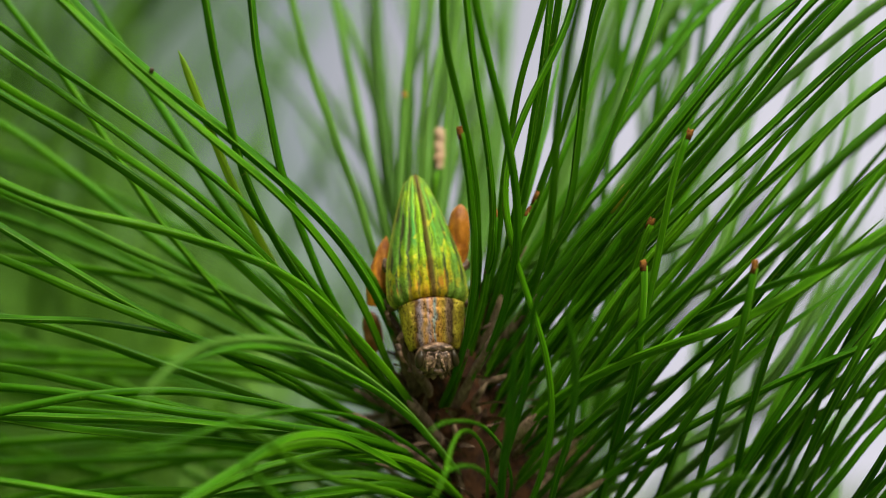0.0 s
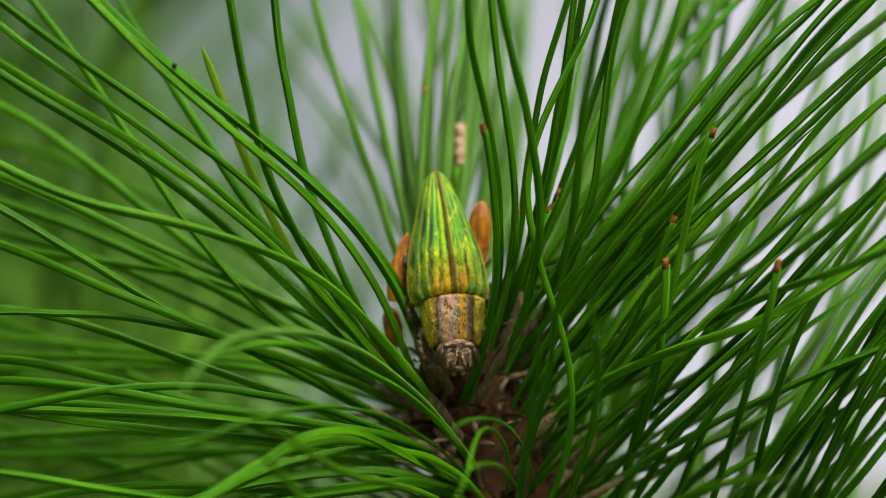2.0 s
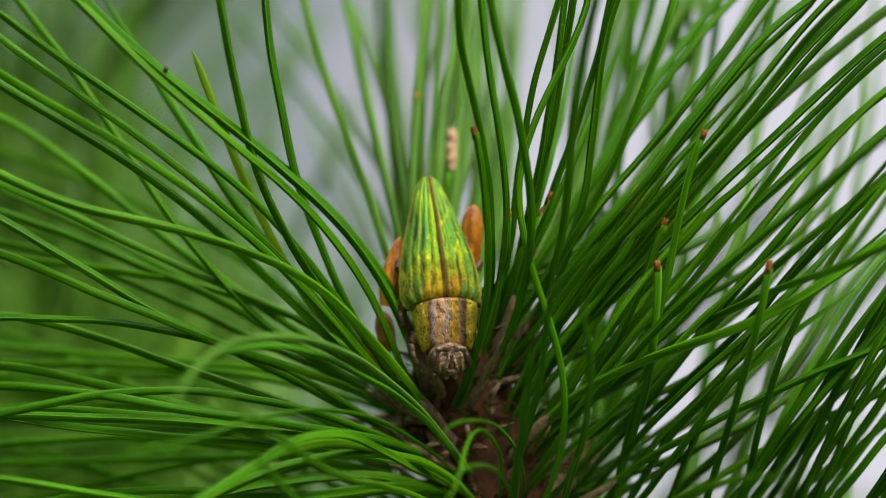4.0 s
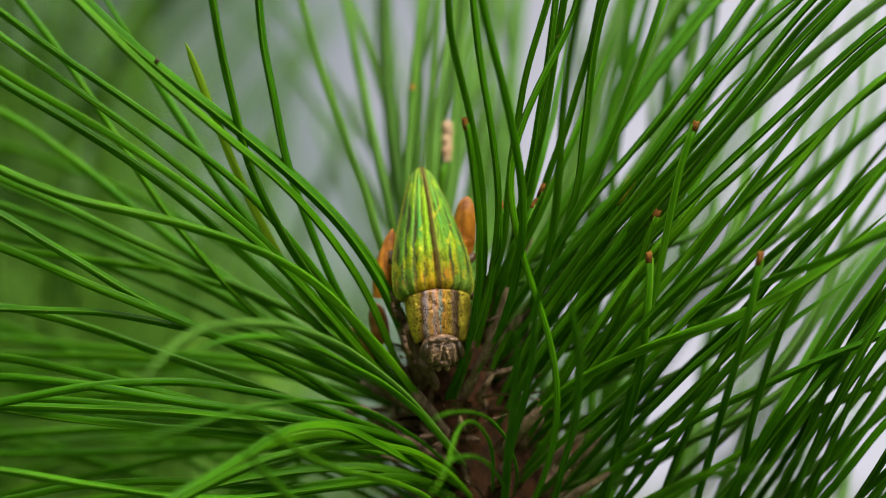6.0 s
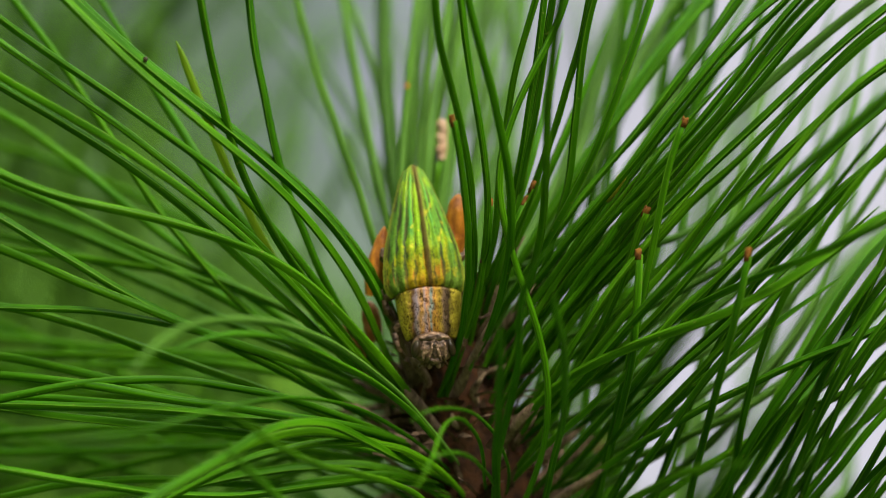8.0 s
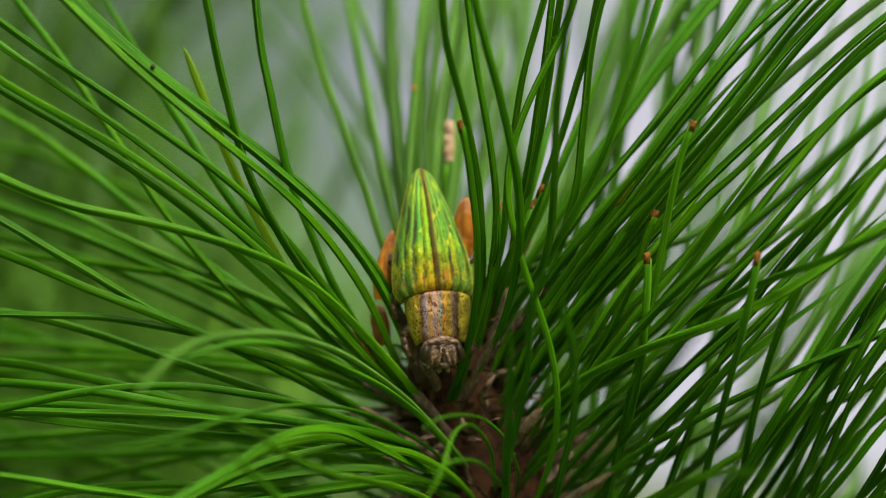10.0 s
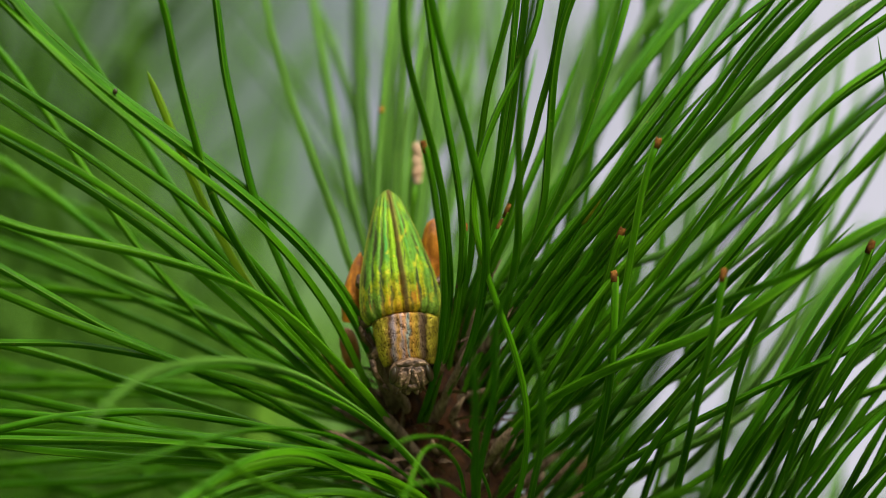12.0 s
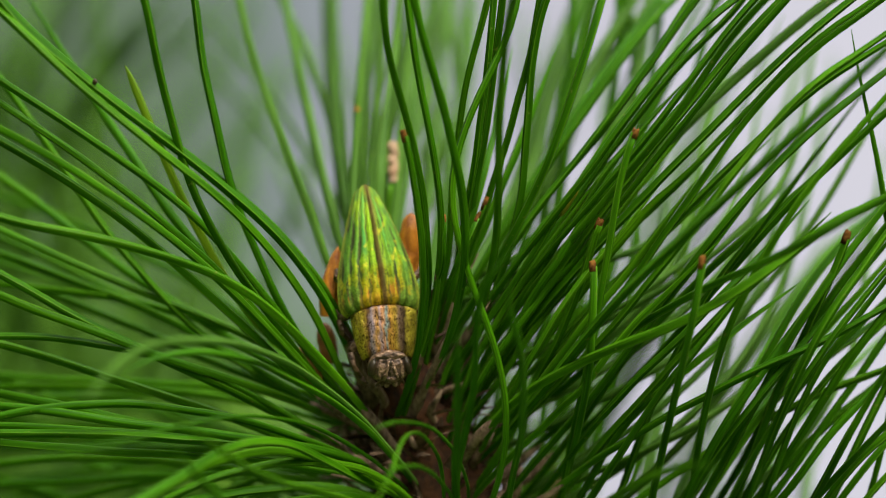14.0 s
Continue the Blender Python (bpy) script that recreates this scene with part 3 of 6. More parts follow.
def upper_left_needles():
    grow((0.5, 13, -26.9), (-29.6, -15, 33), (8.1, 0.8, 10.3, 9.5, 2.4), slide=(-0.6, -1.6, -1.5, -1.6, -0.6), dip=(4.5, -4.3, -3.2, -3.6, -3.4))
    grow((0.4, 12.9, -25.8), (-24.9, 0, 34.8), (6.8, 5.3, 9, 6, 3.2), slide=(-1.6, -1.5, -1.4, -0.7, -0.1), dip=(-0.1, -5.7, -5.7, -5.7, -3.8))
    grow((-3.3, 9, -19), (-46.4, -17, 32.1), (-3.1, -9.8, -5.7, -3.5, 0.6), slide=(-1.3, -1.8, -1.9, -1.4, -0.9), dip=(-1.8, -3.5, -3.9, -4.3, -2.9), thick=1.06)
    grow((0, 12.2, -23.9), (-47.5, -17, 31.8), (4.9, -10.2, -7.9, -1, -1), slide=(1, -5.2, -2.7, -2.1, -1.9), dip=(0.8, -7, -6.4, -8.6, -5.7), thick=1.06)
    grow((0.6, 12.3, -25.9), (-56.1, -15, 28.7), (1.7, -3.6, -9.8, -3.7, -1.4), slide=(-0.5, -0.4, -0.5, -0.5, -0.2), dip=(-1.4, -0.8, -1.7, -1.3, -1))
    grow((0, 12.2, -25.3), (-57.3, -10, 26.7), (1.6, -1.7, -6.3, -3.6, -1), slide=(-0.5, -2.6, -2.3, -2.3, -0.4), dip=(-1.4, -8.3, -8.3, -9.3, -5.8))
    grow((0, 12.3, -25.2), (-55.4, -18, 21.2), (2.2, -4, -4.5, -5.8, -1.8), slide=(1.1, -3.9, -2.1, -3.1, -0.9), dip=(2.1, -7.3, -6, -8.2, -5.9))
    grow((-0.2, 12.4, -25.3), (-58, -7, 21), (1.7, -1.3, -3.4, -5.5, -1.7), slide=(0.2, -3, -2.1, -1.7, -0.3), dip=(0.1, -8.6, -8.6, -9.6, -5.9))
    grow((-1.3, 13.7, -23.7), (-60, 16, 35.4), (5.3, 9.6, 10.8, -0.7, 2.2), slide=(-0.3, -0.4, -0.7, 0.6, 1), dip=(3.1, -9.1, -12.9, -8.9, -5.8))
    grow((-0.9, 13.4, -23), (-33.8, 0, 25.3), (6.8, 5, 7.7, 4.9, 1.1), slide=(1.1, -1.2, -1.7, -1.4, -0.5), dip=(5.5, 2.8, -6.2, -4.6, -4), mat=YOUNG_NEEDLE, blunt=True, thick=0.95, reach=0)
    grow((-0.9, 13.6, -23), (-38.9, 12, 21.3), (5.7, 3, 3.4, 2.3, 0.9), slide=(2.9, -1.8, -2.5, 1.3, 1.2), dip=(4.8, -1.2, -14, -10.4, -5.6))
    grow((-3, 13.1, -19.1), (-66.3, 28, 19.8), (4.7, -0.7, 6.1, -1.4, -1), slide=(0, -0.5, 0.4, -0.3, -0.2), dip=(-8.4, -2.2, -1.4, -2.4, -0.4))
    grow((-2.3, 9, -19.1), (-49.1, -3, 33.7), (-3.5, -10.3, -4.5, -3, 0.7), slide=(-0.7, -1.3, -0.7, -0.4, -0.5), dip=(-1.7, -2.9, -3.4, -3.2, -2))


def left_needles():
    grow((0.3, 9, -26.4), (-55.9, -16, 9.4), (-4.6, -6.6, -18.1, -5, -0.6), slide=(-2.6, -2.5, -1.3, -3.1, -1.5), dip=(-2.6, -6.6, -7.5, -7.5, -5.2))
    grow((-0.8, 12.7, -23.3), (-62.6, 12, 9.2), (0.2, -9.9, 0.5, -2.1, -2.1), slide=(-0.2, -0.9, -0.8, 0.7, 0), dip=(-4.5, -4.6, -6.3, -5, -2.9))
    grow((-0.6, 12.2, -26.5), (-59, -3, 4.9), (3.8, -2.8, 3.3, 1.5, 0.2), slide=(-0.7, -1.5, -1.4, -1, -0.4), dip=(-2.3, -5.2, -6.1, -5.9, -3.7))
    grow((0.3, 9, -27.1), (-63.5, 16, -0.3), (-10, -12, -3.2), slide=(-2, -0.4, 0.1), dip=(1.6, 1.9, 1.5))
    grow((-0.5, 9, -28.6), (-58.5, -5, -8.7), (-3, -3.5, -10.2, -6.1, -3.7), slide=(-0.6, 0.2, -0.9, -0.3, 0.8), dip=(-0.7, -1.4, -1.5, -1.3, -1))
    grow((0.3, 11.7, -28.5), (-59.7, 0, -8.2), (1.1, -1.8, -2.1, 0.3, -3.8), slide=(-2, 0.5, -1.3, -0.3, 0), dip=(-4.9, -0.2, -4, -2.2, -1.3))
    grow((2.1, 11.6, -31.8), (-60.9, 5, -15), (-3.8, -4.5, -0.1, -2.5, -2.6), slide=(-2.6, -1.2, -1.6, -0.4, 0.6), dip=(-6.4, -7.8, -11.5, -9.1, -5.1))
    grow((-0.5, 9, -28.6), (-57.8, -8, -17.1), (-2.7, -4.7, 0.2, -3.1, -2.4), slide=(-1.4, -2.9, -2.4, -1.5, -0.4), dip=(-3.7, -6.1, -8.7, -8.4, -4.9))
    grow((0.3, 9, -29.3), (-57.1, -11, -20.5), (-4.1, -5.5, -9.3, -7.7, -3.7), slide=(-1.3, -1.8, -1.5, -0.7, -0.1), dip=(-2.1, -3.6, -4.7, -4.5, -3))
    grow((0.3, 9, -30.1), (-59, -3, -21), (-2.5, -7, -3.2, -2.6, -2.5), slide=(-1.6, -2, -2.3, -0.7, 0.1), dip=(-3.9, -7.1, -9, -8.4, -4.8))
    grow((0.3, 9, -29.3), (-59, -3, -21), (-3.1, -6.2, -1, -3.4, -3.8), slide=(-1.1, -1.2, -1, -0.7, 0.2), dip=(-2.5, -4.3, -5.3, -4.8, -3))
    grow((1, 9, -31.5), (-59.7, 0, -21.2), (-6.2, -1.2, -1.6), slide=(-2.5, -1.5, 0), dip=(-6, -11, -7.1))
    grow((0.5, 12.8, -31.9), (-65.4, 24, -27.1), (-1.8, -3.4, -4.1, -5, -1.9), slide=(-2.5, -0.1, 0.6, -1.1, 0.3), dip=(-10.5, 2.1, -3.5, -1.8, -0.3))
    grow((1.7, 9, -34.5), (-55.7, -17, -27.5), (-5.5, -2.9, 5.4, 0.7, 0), slide=(-1.5, -1.6, -2.5, -2, -1), dip=(-1.7, -3, -4.4, -4.1, -2.9))
    grow((1, 9, -33), (-55.3, 1, -33), (-6.6, 1.4, -0.1, -5.4, -1.9), slide=(-1.1, -1.7, -0.7, -0.7, -0.1), dip=(-2.8, -4.3, -5.6, -4.9, -2.9))
    grow((-1.7, 13.4, -22.8), (-65.9, 26, 5.9), (2.5, -4.3, -3.4, -1.3, -2.1), slide=(0.1, 0.7, 1, 1.4, 0.7), dip=(-5.8, -7.6, -7.2, -6, -3.2))
    grow((-1.6, 12.8, -23.1), (-66.8, 30, 1.6), (-0.6, -2.3, 2, -5.9, -1.2), slide=(-0.7, -2, 1, -1, -0.7), dip=(-13.7, 2.4, -1.5, -1.2, 0.5))
    grow((-2.1, 12.6, -22.6), (-59.5, -1, -0.1), (2, -2.1, 1.8, 0.2, -1.1), slide=(1.6, -3.5, -2.8, -0.4, -0.3), dip=(2.8, -7.9, -9.1, -9.6, -5.8))


def near_left_needles():
    grow((3.2, 11.1, -32.7), (-34.7, -58, -20.8), (-4.6, -11.3, -9, -4.1, -0.3), slide=(1.5, 1.8, 6.9, 4.2, 1.6), dip=(1.7, 2.8, 3.3, 2.2, 1.4), sheath=False, thick=0.55, reach=0)
    grow((2.8, 10.7, -32.6), (-31.2, -38, -29.4), (-2.5, -4, -4.3, -13.7, -13.3, -3.3, -3.8), slide=(0.3, -0.8, 0, 1, 0.2, -0.7, 0.5), dip=(-0.6, 0.9, -1.6, -1.4, 1.1, -0.2, -1.1), sheath=False)
    grow((3.4, 11.1, -33.9), (-27.8, -22, -28.1), (-3.1, -5.1, -6.7, -10.2, -4.4), slide=(-0.6, -2.2, -1, -0.5, 0.1), dip=(-0.7, -1, -2, -1.6, -1.7), sheath=False, reach=10)
    grow((3.2, 8, -34), (-27.8, -14, -29.4), (-6.1, -9, -6.1), slide=(-2.5, -3.8, 0.1), dip=(-2.3, -2.9, -4.6), sheath=False, reach=10)
    grow((4, 11.7, -36.5), (-30.2, -2, -31), (-2.3, -6.9, -7.3, -3, -3), slide=(-3, -1.3, -1.3, -1, -0.2), dip=(-3.3, -1.6, -2.7, -2.5, -1.4), sheath=False, reach=10)
    grow((3.7, 11.8, -36.6), (-24.2, 2, -32.3), (-0.7, -7.1, -7.3, -1.8, -2.1), slide=(-1.2, -2.1, -2.1, -0.9, -0.3), dip=(-1.9, -3.7, -4.6, -5.1, -2.9), sheath=False, reach=10)
    arching = grow((4.2, 11.3, -32.9), (-28.7, -60, -14.8), (-4, -8.6, -10.5, -11.3, -11.3, -7.5, -3), slide=(1.3, 5.8, 6.5, 9.1, 11.2, 9.4, 6.7), dip=(0.8, 4.8, 4.5, 3.7, 4.2, 3.2, 1), mat=LIT_NEEDLE, thick=0.8, reach=0)
    grow((1.8, 8, -29.6), (-29.9, -32, -13.6), (-2.8, -7.6, -5.8, -8.4, -7.7), slide=(-0.7, -1.5, -1.7, -0.3, 2), dip=(-0.8, -0.9, -1, -2.4, -1.4), sheath=False, thick=0.8, reach=0)
    grow((3.7, 11.3, -37.7), (-16.2, -38, -23.6), (2.2, -2.6, -2.2, -0.5, 1.1), slide=(2.2, -1.2, 1, -0.8, -1.1), dip=(2.1, -1, 0.4, 0.1, -0.6), sheath=False, thick=0.8)
    grow((4.2, 11.5, -42.4), (-22.2, -50, -21.2), (3.8, 2.9, 5.3, 4.2, 2.5), slide=(1.8, -2.4, 0, -0.7, -0.6), dip=(2, -1.3, 0.3, -0.6, -0.4), sheath=False, thick=0.8, reach=0)
    tagged(arching, "blurred needle arching towards the lens, painted pale as if lit")
    return arching


def curled_needles():
    grow((7.1, 10.8, -35.3), (-1.9, -36, -20.9), (-6, -5.5, -7.7, -5.4, -1.9), slide=(-1.1, 1.4, 4.2, 4.1, 3.5), dip=(1, 1.1, 1.2, 1.5, 0.6), sheath=False, thick=0.42, reach=0)
    grow((5.8, 10.2, -34.1), (-1.7, -40, -28.2), (-2.8, -1.9, -5.9, -12.4, -10.1, -5.1, -3.5), slide=(0.3, 2.2, -2.3, 4.1, 12.3, 1.4, 0.5), dip=(-1.1, 2.4, -0.8, -3.2, 1, 2.1, -1.2), sheath=False, thick=0.42, reach=0)
    grow((6.8, 10.3, -36.4), (-0.6, -38, -26.2), (-3.6, -3.7, -4.1, -5.8, -3.1), slide=(-1.3, 0.4, -0.4, 3, 3.2), sheath=False, thick=0.42, reach=0)


def back_needles():
    # needles behind the beetle, with haze put into their paler colour
    grow((-3, 13.1, -11), (-22.2, 32, 39.5), (4.9, -0.7, 1.3, 2.9, 0.4), slide=(-0.2, 1.6, 1.6, 1.4, 0.9), dip=(-1.6, -5.9, -4.6, -3.8, -2.2), mat=HAZED_NEEDLE, sheath=False, thick=1.15)
    grow((-5.6, 16, -5), (-17.2, 49, 41.5), (-0.1, 0.5, -0.1), slide=(2.5, 2.9, 1.7), dip=(-5.2, -3.8, -2.2), mat=HAZED_NEEDLE, sheath=False, thick=1.15)
    grow((-2.8, 14.7, -8.2), (-18.8, 64, 43.4), (2.2, -3.1, -2.1, -2.6, -0.9), slide=(1.2, 3.6, 2.1, 2.1, 1.2), dip=(-1.7, -4.8, -2.2, -2.3, -1.1), mat=HAZED_NEEDLE, sheath=False, thick=1.15)
    grow((-3, 13.9, -7.9), (-10.4, 56, 42.4), (3.8, 0.4, 2.7, 1, 0.7), slide=(1.1, 4, 2.5, 2.4, 1.3), dip=(-3.1, -5, -3.3, -2.8, -1.5), mat=HAZED_NEEDLE, sheath=False, thick=1.15)
    grow((-3.9, 14.2, -5.6), (-12.3, 73.2, 44.5), (3.5, 0, 2.8, 0.8, 0.7), slide=(1.3, 2.6, 2, 1.4, 0.7), dip=(-2.6, -1.8, -1.8, -1.5, -0.8), mat=HAZED_NEEDLE, sheath=False, thick=1.15)
    grow((-2.9, 14.7, -8.2), (-10.1, 66, 43.6), (4.1, -0.7, 2.9, 1.2, 0.8), slide=(0.8, 4.1, 2.3, 1.9, 1.3), dip=(-2.4, -4, -2.3, -2.5, -1), mat=HAZED_NEEDLE, sheath=False, thick=1.15)
    grow((-1.8, 13.9, -11.6), (-4, 42, 40.6), (6.8, 0.9, 4.3, 1, 0.3), slide=(-0.8, 3.4, 3.2, 2.4, 1.4), dip=(-0.8, -9.4, -5.9, -4.2, -2.9), mat=HAZED_NEEDLE, sheath=False, thick=1.15)
    grow((-3.2, 14, -7), (-3.5, 63.2, 43.1), (5.3, -0.9, 4.5, -0.3, 0.3), slide=(0.7, 3.6, 2.7, 1.5, 1.2), dip=(-3.7, -3.3, -2.4, -2.5, -1), mat=HAZED_NEEDLE, sheath=False, thick=1.15)
    grow((-1.8, 14.5, -10.8), (-3.1, 54, 42.1), (5.6, 1.9, 4.1, 1, 0.4), slide=(-0.3, 4.7, 2.7, 2.4, 1.4), dip=(-1.4, -7.3, -3.9, -3.2, -1.9), mat=HAZED_NEEDLE, sheath=False, thick=1.15)
    grow((-2.6, 15.6, -5.9), (-27.9, 95, 37.8), (0.2, -3.8, -1, -2.6, -1.4), slide=(-1, -2.4, -2.2, -1.9, -1.2), dip=(0.7, 1.4, 1.5, 1.2, 0.8), mat=HAZED_NEEDLE, sheath=False, thick=1.15)
    grow((-2.4, 16.1, -7.6), (-40.8, 150, 44.4), (0.4, -1.4, -3.5, -1.6, -1.5), slide=(-2.9, -4.5, -5.2, -4.2, -2.4), dip=(1, 2.5, 2.3, 2, 1.5), mat=HAZED_NEEDLE, sheath=False, thick=1.15)
    grow((-3.5, 16, -3.5), (-1.6, 44, 40.8), (1, -0.2, 0.5), slide=(2.5, 2.9, 1.8), dip=(-5.7, -4.4, -2.5), mat=HAZED_NEEDLE, sheath=False, thick=1.15)
    grow((-3.9, 16, -3.5), (-4.3, 72.3, 44.5), (1.1, -0.1, 0.6), slide=(2.5, 1.9, 1.1), dip=(-2.5, -1.4, -1), mat=HAZED_NEEDLE, sheath=False, thick=1.15)
    grow((-2.8, 16, -3.5), (1, 36, 39), (0.5, 1.2, -0.3), slide=(1.2, 1.9, 1.2), dip=(-3.8, -3.8, -2.2), mat=HAZED_NEEDLE, sheath=False, thick=1.15)
    grow((-2.5, 16, -3.5), (2, 53.4, 41), (0.6, 1.3, -0.3), slide=(1.7, 1.8, 0.9), dip=(-2.4, -1.9, -1.3), mat=HAZED_NEEDLE, sheath=False, thick=1.15)
    grow((-0.7, 14.6, -10.5), (2.7, 50, 41.6), (3.1, -1, 2.2, 0.6, 0.1), slide=(-0.2, 4.3, 2.5, 2.4, 1.4), dip=(0.1, -8.2, -3.7, -3.4, -2.1), mat=HAZED_NEEDLE, sheath=False, thick=1.15)
    grow((-0.8, 15.1, -9.9), (4.8, 58, 41.7), (4.7, -3.5, 1.2, 2.2, -0.5), slide=(-0.9, 4.6, 2.3, 2.2, 1.4), dip=(0.8, -7.2, -2.6, -2.7, -1.7), mat=HAZED_NEEDLE, sheath=False, thick=1.15)
    grow((-1.6, 15.4, -6.7), (2.9, 84, 45.1), (2.2, -3.4, 1.5, 1.4, -0.4), slide=(0.6, 2.6, 1.1, 1.4, 0.6), dip=(-0.7, -2.2, -0.9, -1.1, -0.5), mat=HAZED_NEEDLE, sheath=False, thick=1.15)
    grow((-1.8, 15.4, -6.8), (6.5, 85, 44.1), (3.6, -0.1, -0.1, -0.7, -0.8), slide=(0.5, 3, 0.8, 1.2, 0.6), dip=(-0.9, -2, -1, -1, -0.5), mat=HAZED_NEEDLE, sheath=False, thick=1.15)
    grow((-2.1, 15.5, -5.4), (4.4, 111.9, 47.9), (3.1, 0, -0.1, -0.8, -0.8), slide=(0.2, 0.4, -0.1, -0.3, -0.2), dip=(-0.6, -0.2, 0.4, -0.1, 0.2), mat=HAZED_NEEDLE, sheath=False, thick=1.15)
    grow((-0.5, 15.7, -7.2), (7.5, 75, 42.9), (-1.6, -3.2, -0.5), slide=(-1.5, -1.8, -1.2), dip=(1.2, 1.3, 1), mat=HAZED_NEEDLE, sheath=False, thick=1.15)
    grow((-0.8, 15.6, -5.8), (5.4, 89.6, 44.8), (-2.6, -2.7, -0.8), slide=(-2.8, -2.3, -1.8), dip=(1.7, 1.5, 1.3), mat=HAZED_NEEDLE, sheath=False, thick=1.15)
    grow((0.4, 15.6, -7.5), (10.7, 85, 44), (-4.4, -1, -3.4, -1.5, -1.1), slide=(-0.8, -2, -1.5, -1.7, -0.8), dip=(-0.3, 1.7, 1.1, 1, 0.8), mat=HAZED_NEEDLE, sheath=False, thick=1.15)
    grow((0.4, 15.5, -6.9), (12.6, 114.8, 47.3), (-6, 0.2, -4.5, -1.5, -1.2), slide=(0.1, -3.9, -1.8, -2.9, -1.3), dip=(-1.6, 3, 0.7, 1, 1.1), mat=HAZED_NEEDLE, sheath=False, thick=1.15)
    grow((0.5, 15.8, -8.5), (7.9, 90, 44.6), (-5.5, -2.6, -7.2, -5.4, -1.1), slide=(-0.8, -2.5, -1.4, -1.5, -1.1), dip=(-0.6, 2.1, 1.3, 0.9, 0.9), mat=HAZED_NEEDLE, sheath=False, thick=1.15)
    grow((0.4, 15.7, -7.2), (9.4, 119.8, 48.1), (-8.2, -0.7, -9, -5.4, -1.2), slide=(-0.8, -4.1, -2.1, -2.8, -1.7), dip=(-1.2, 2.6, 1.3, 0.8, 1.3), mat=HAZED_NEEDLE, sheath=False, thick=1.15)
    grow((2.4, 14.8, -10.7), (28.1, 82, 44.5), (-7.4, -1.4, -0.8), slide=(5.2, 4.3, 1.9), dip=(-7.4, -2.7, -2.6), mat=HAZED_NEEDLE, sheath=False, thick=1.15)
    grow((2.2, 14.6, -8.5), (31.2, 105.3, 46.7), (-9.2, -1.8, -5.4, -0.3, -1.1), slide=(3.7, 2, 3.7, 0.5, 1.1), dip=(-8.2, 0.8, -3.2, -2.6, 0), mat=HAZED_NEEDLE, sheath=False, thick=1.15)
    grow((2.4, 14.7, -10), (30.2, 95, 46.1), (-7, -4.5, -3.9, 1.4, -1.1), slide=(4.9, 2.6, 4.4, 1.3, 1.3), dip=(-7.6, -1.7, -3.5, -3, -0.6), mat=HAZED_NEEDLE, sheath=False, thick=1.15)
    grow((2.3, 14.5, -8.6), (33.4, 116.8, 48.2), (-10, -2.6, -5.6, 1.2, -1.2), slide=(4.8, 0.7, 4.3, -0.4, 0.5), dip=(-10.9, 3.4, -3.1, -2.6, -0.2), mat=HAZED_NEEDLE, sheath=False, thick=1.15)
    grow((3.4, 14.4, -13.3), (30.1, 62, 42.1), (-3.2, -5.4, -4, 2.5, -1.2), slide=(1.9, 4.5, 3.4, 2.3, 1.5), dip=(-5, -5.8, -4.9, -3.6, -1.8), mat=HAZED_NEEDLE, sheath=False, thick=1.15)
    grow((3.1, 14.3, -11.7), (29, 73.4, 44), (-5.9, -4.4, -4.4, 2.1, -1.2), slide=(2.7, 3.4, 3.6, 1.6, 1.3), dip=(-7.3, -2.6, -4, -3.1, -1.2), mat=HAZED_NEEDLE, sheath=False, thick=1.15)
    grow((3.8, 14.2, -14.9), (33.9, 38, 36.7), (-1.4, 2.4, -6.6, 3.9, 0.7), slide=(0.5, 1.4, 2, 2.3, 0.3), dip=(-1, -5.9, -4.4, -3, -2.5), mat=HAZED_NEEDLE, sheath=False, thick=1.15)
    grow((3.8, 14.2, -14.2), (36.4, 53, 37.7), (-2.4, 2.3, -7.2, 4.5, 0.4), slide=(1.9, 1.7, 3, 1.4, 0.9), dip=(-5.2, -3, -4.2, -2.9, -1.4), mat=HAZED_NEEDLE, sheath=False, thick=1.15)
    grow((4.2, 13.9, -14.5), (36.5, 40, 38.5), (-3.8, -4.9, -3.1, -10, -2.9), slide=(0.9, 1.2, 2.2, 3.1, 1.2), dip=(-1.9, -6, -5, -3.7, -2.5), mat=HAZED_NEEDLE, sheath=False, thick=1.15)
    grow((4, 13.7, -13), (39.6, 67.4, 41.3), (-7.3, -3.7, -5, -10.7, -2.7), slide=(3.2, 1.4, 3.4, 2.2, 1.4), dip=(-10.6, -0.8, -4.5, -3.9, -1), mat=HAZED_NEEDLE, sheath=False, thick=1.15)
    grow((5, 12.4, -17.5), (60.1, 6, 33.6), (0.1, 2.8, 2.7, 1.9, 2.9), dip=(-2, -2.8, -3.4, -3, -1.8), mat=HAZED_NEEDLE, sheath=False, thick=1.15)
    grow((12.6, 15.3, -45.8), (56.6, 31, -3.7), (-2.6, -2.8, -1.5, -1.9, 0.5), slide=(0.9, 3.5, 3.4, 2.4, 4.6), dip=(-0.3, -1.1, -20.2, -14.6, -3.4), mat=HAZED_NEEDLE, sheath=False, thick=1.15)
    grow((14.9, 15.9, -60.2), (49.3, 36, -5.3), (-4.2, -8.5, -1.5, -4.7, -0.3), slide=(0.9, 1.6, 2.1, 3.7, 0.8), dip=(-7.8, -16, -11.3, -6.5, -4.7), mat=HAZED_NEEDLE, sheath=False, thick=1.15)
    grow((14.7, 16.5, -58.3), (39.1, 62, -16.1), (-6.9, -5.5, -2.6, -3, -0.7), slide=(8.1, 5.5, 5.3, 6.3, 1.2), dip=(-14.2, -18.4, -7.4, -5.1, -4.7), mat=HAZED_NEEDLE, sheath=False, thick=1.15)
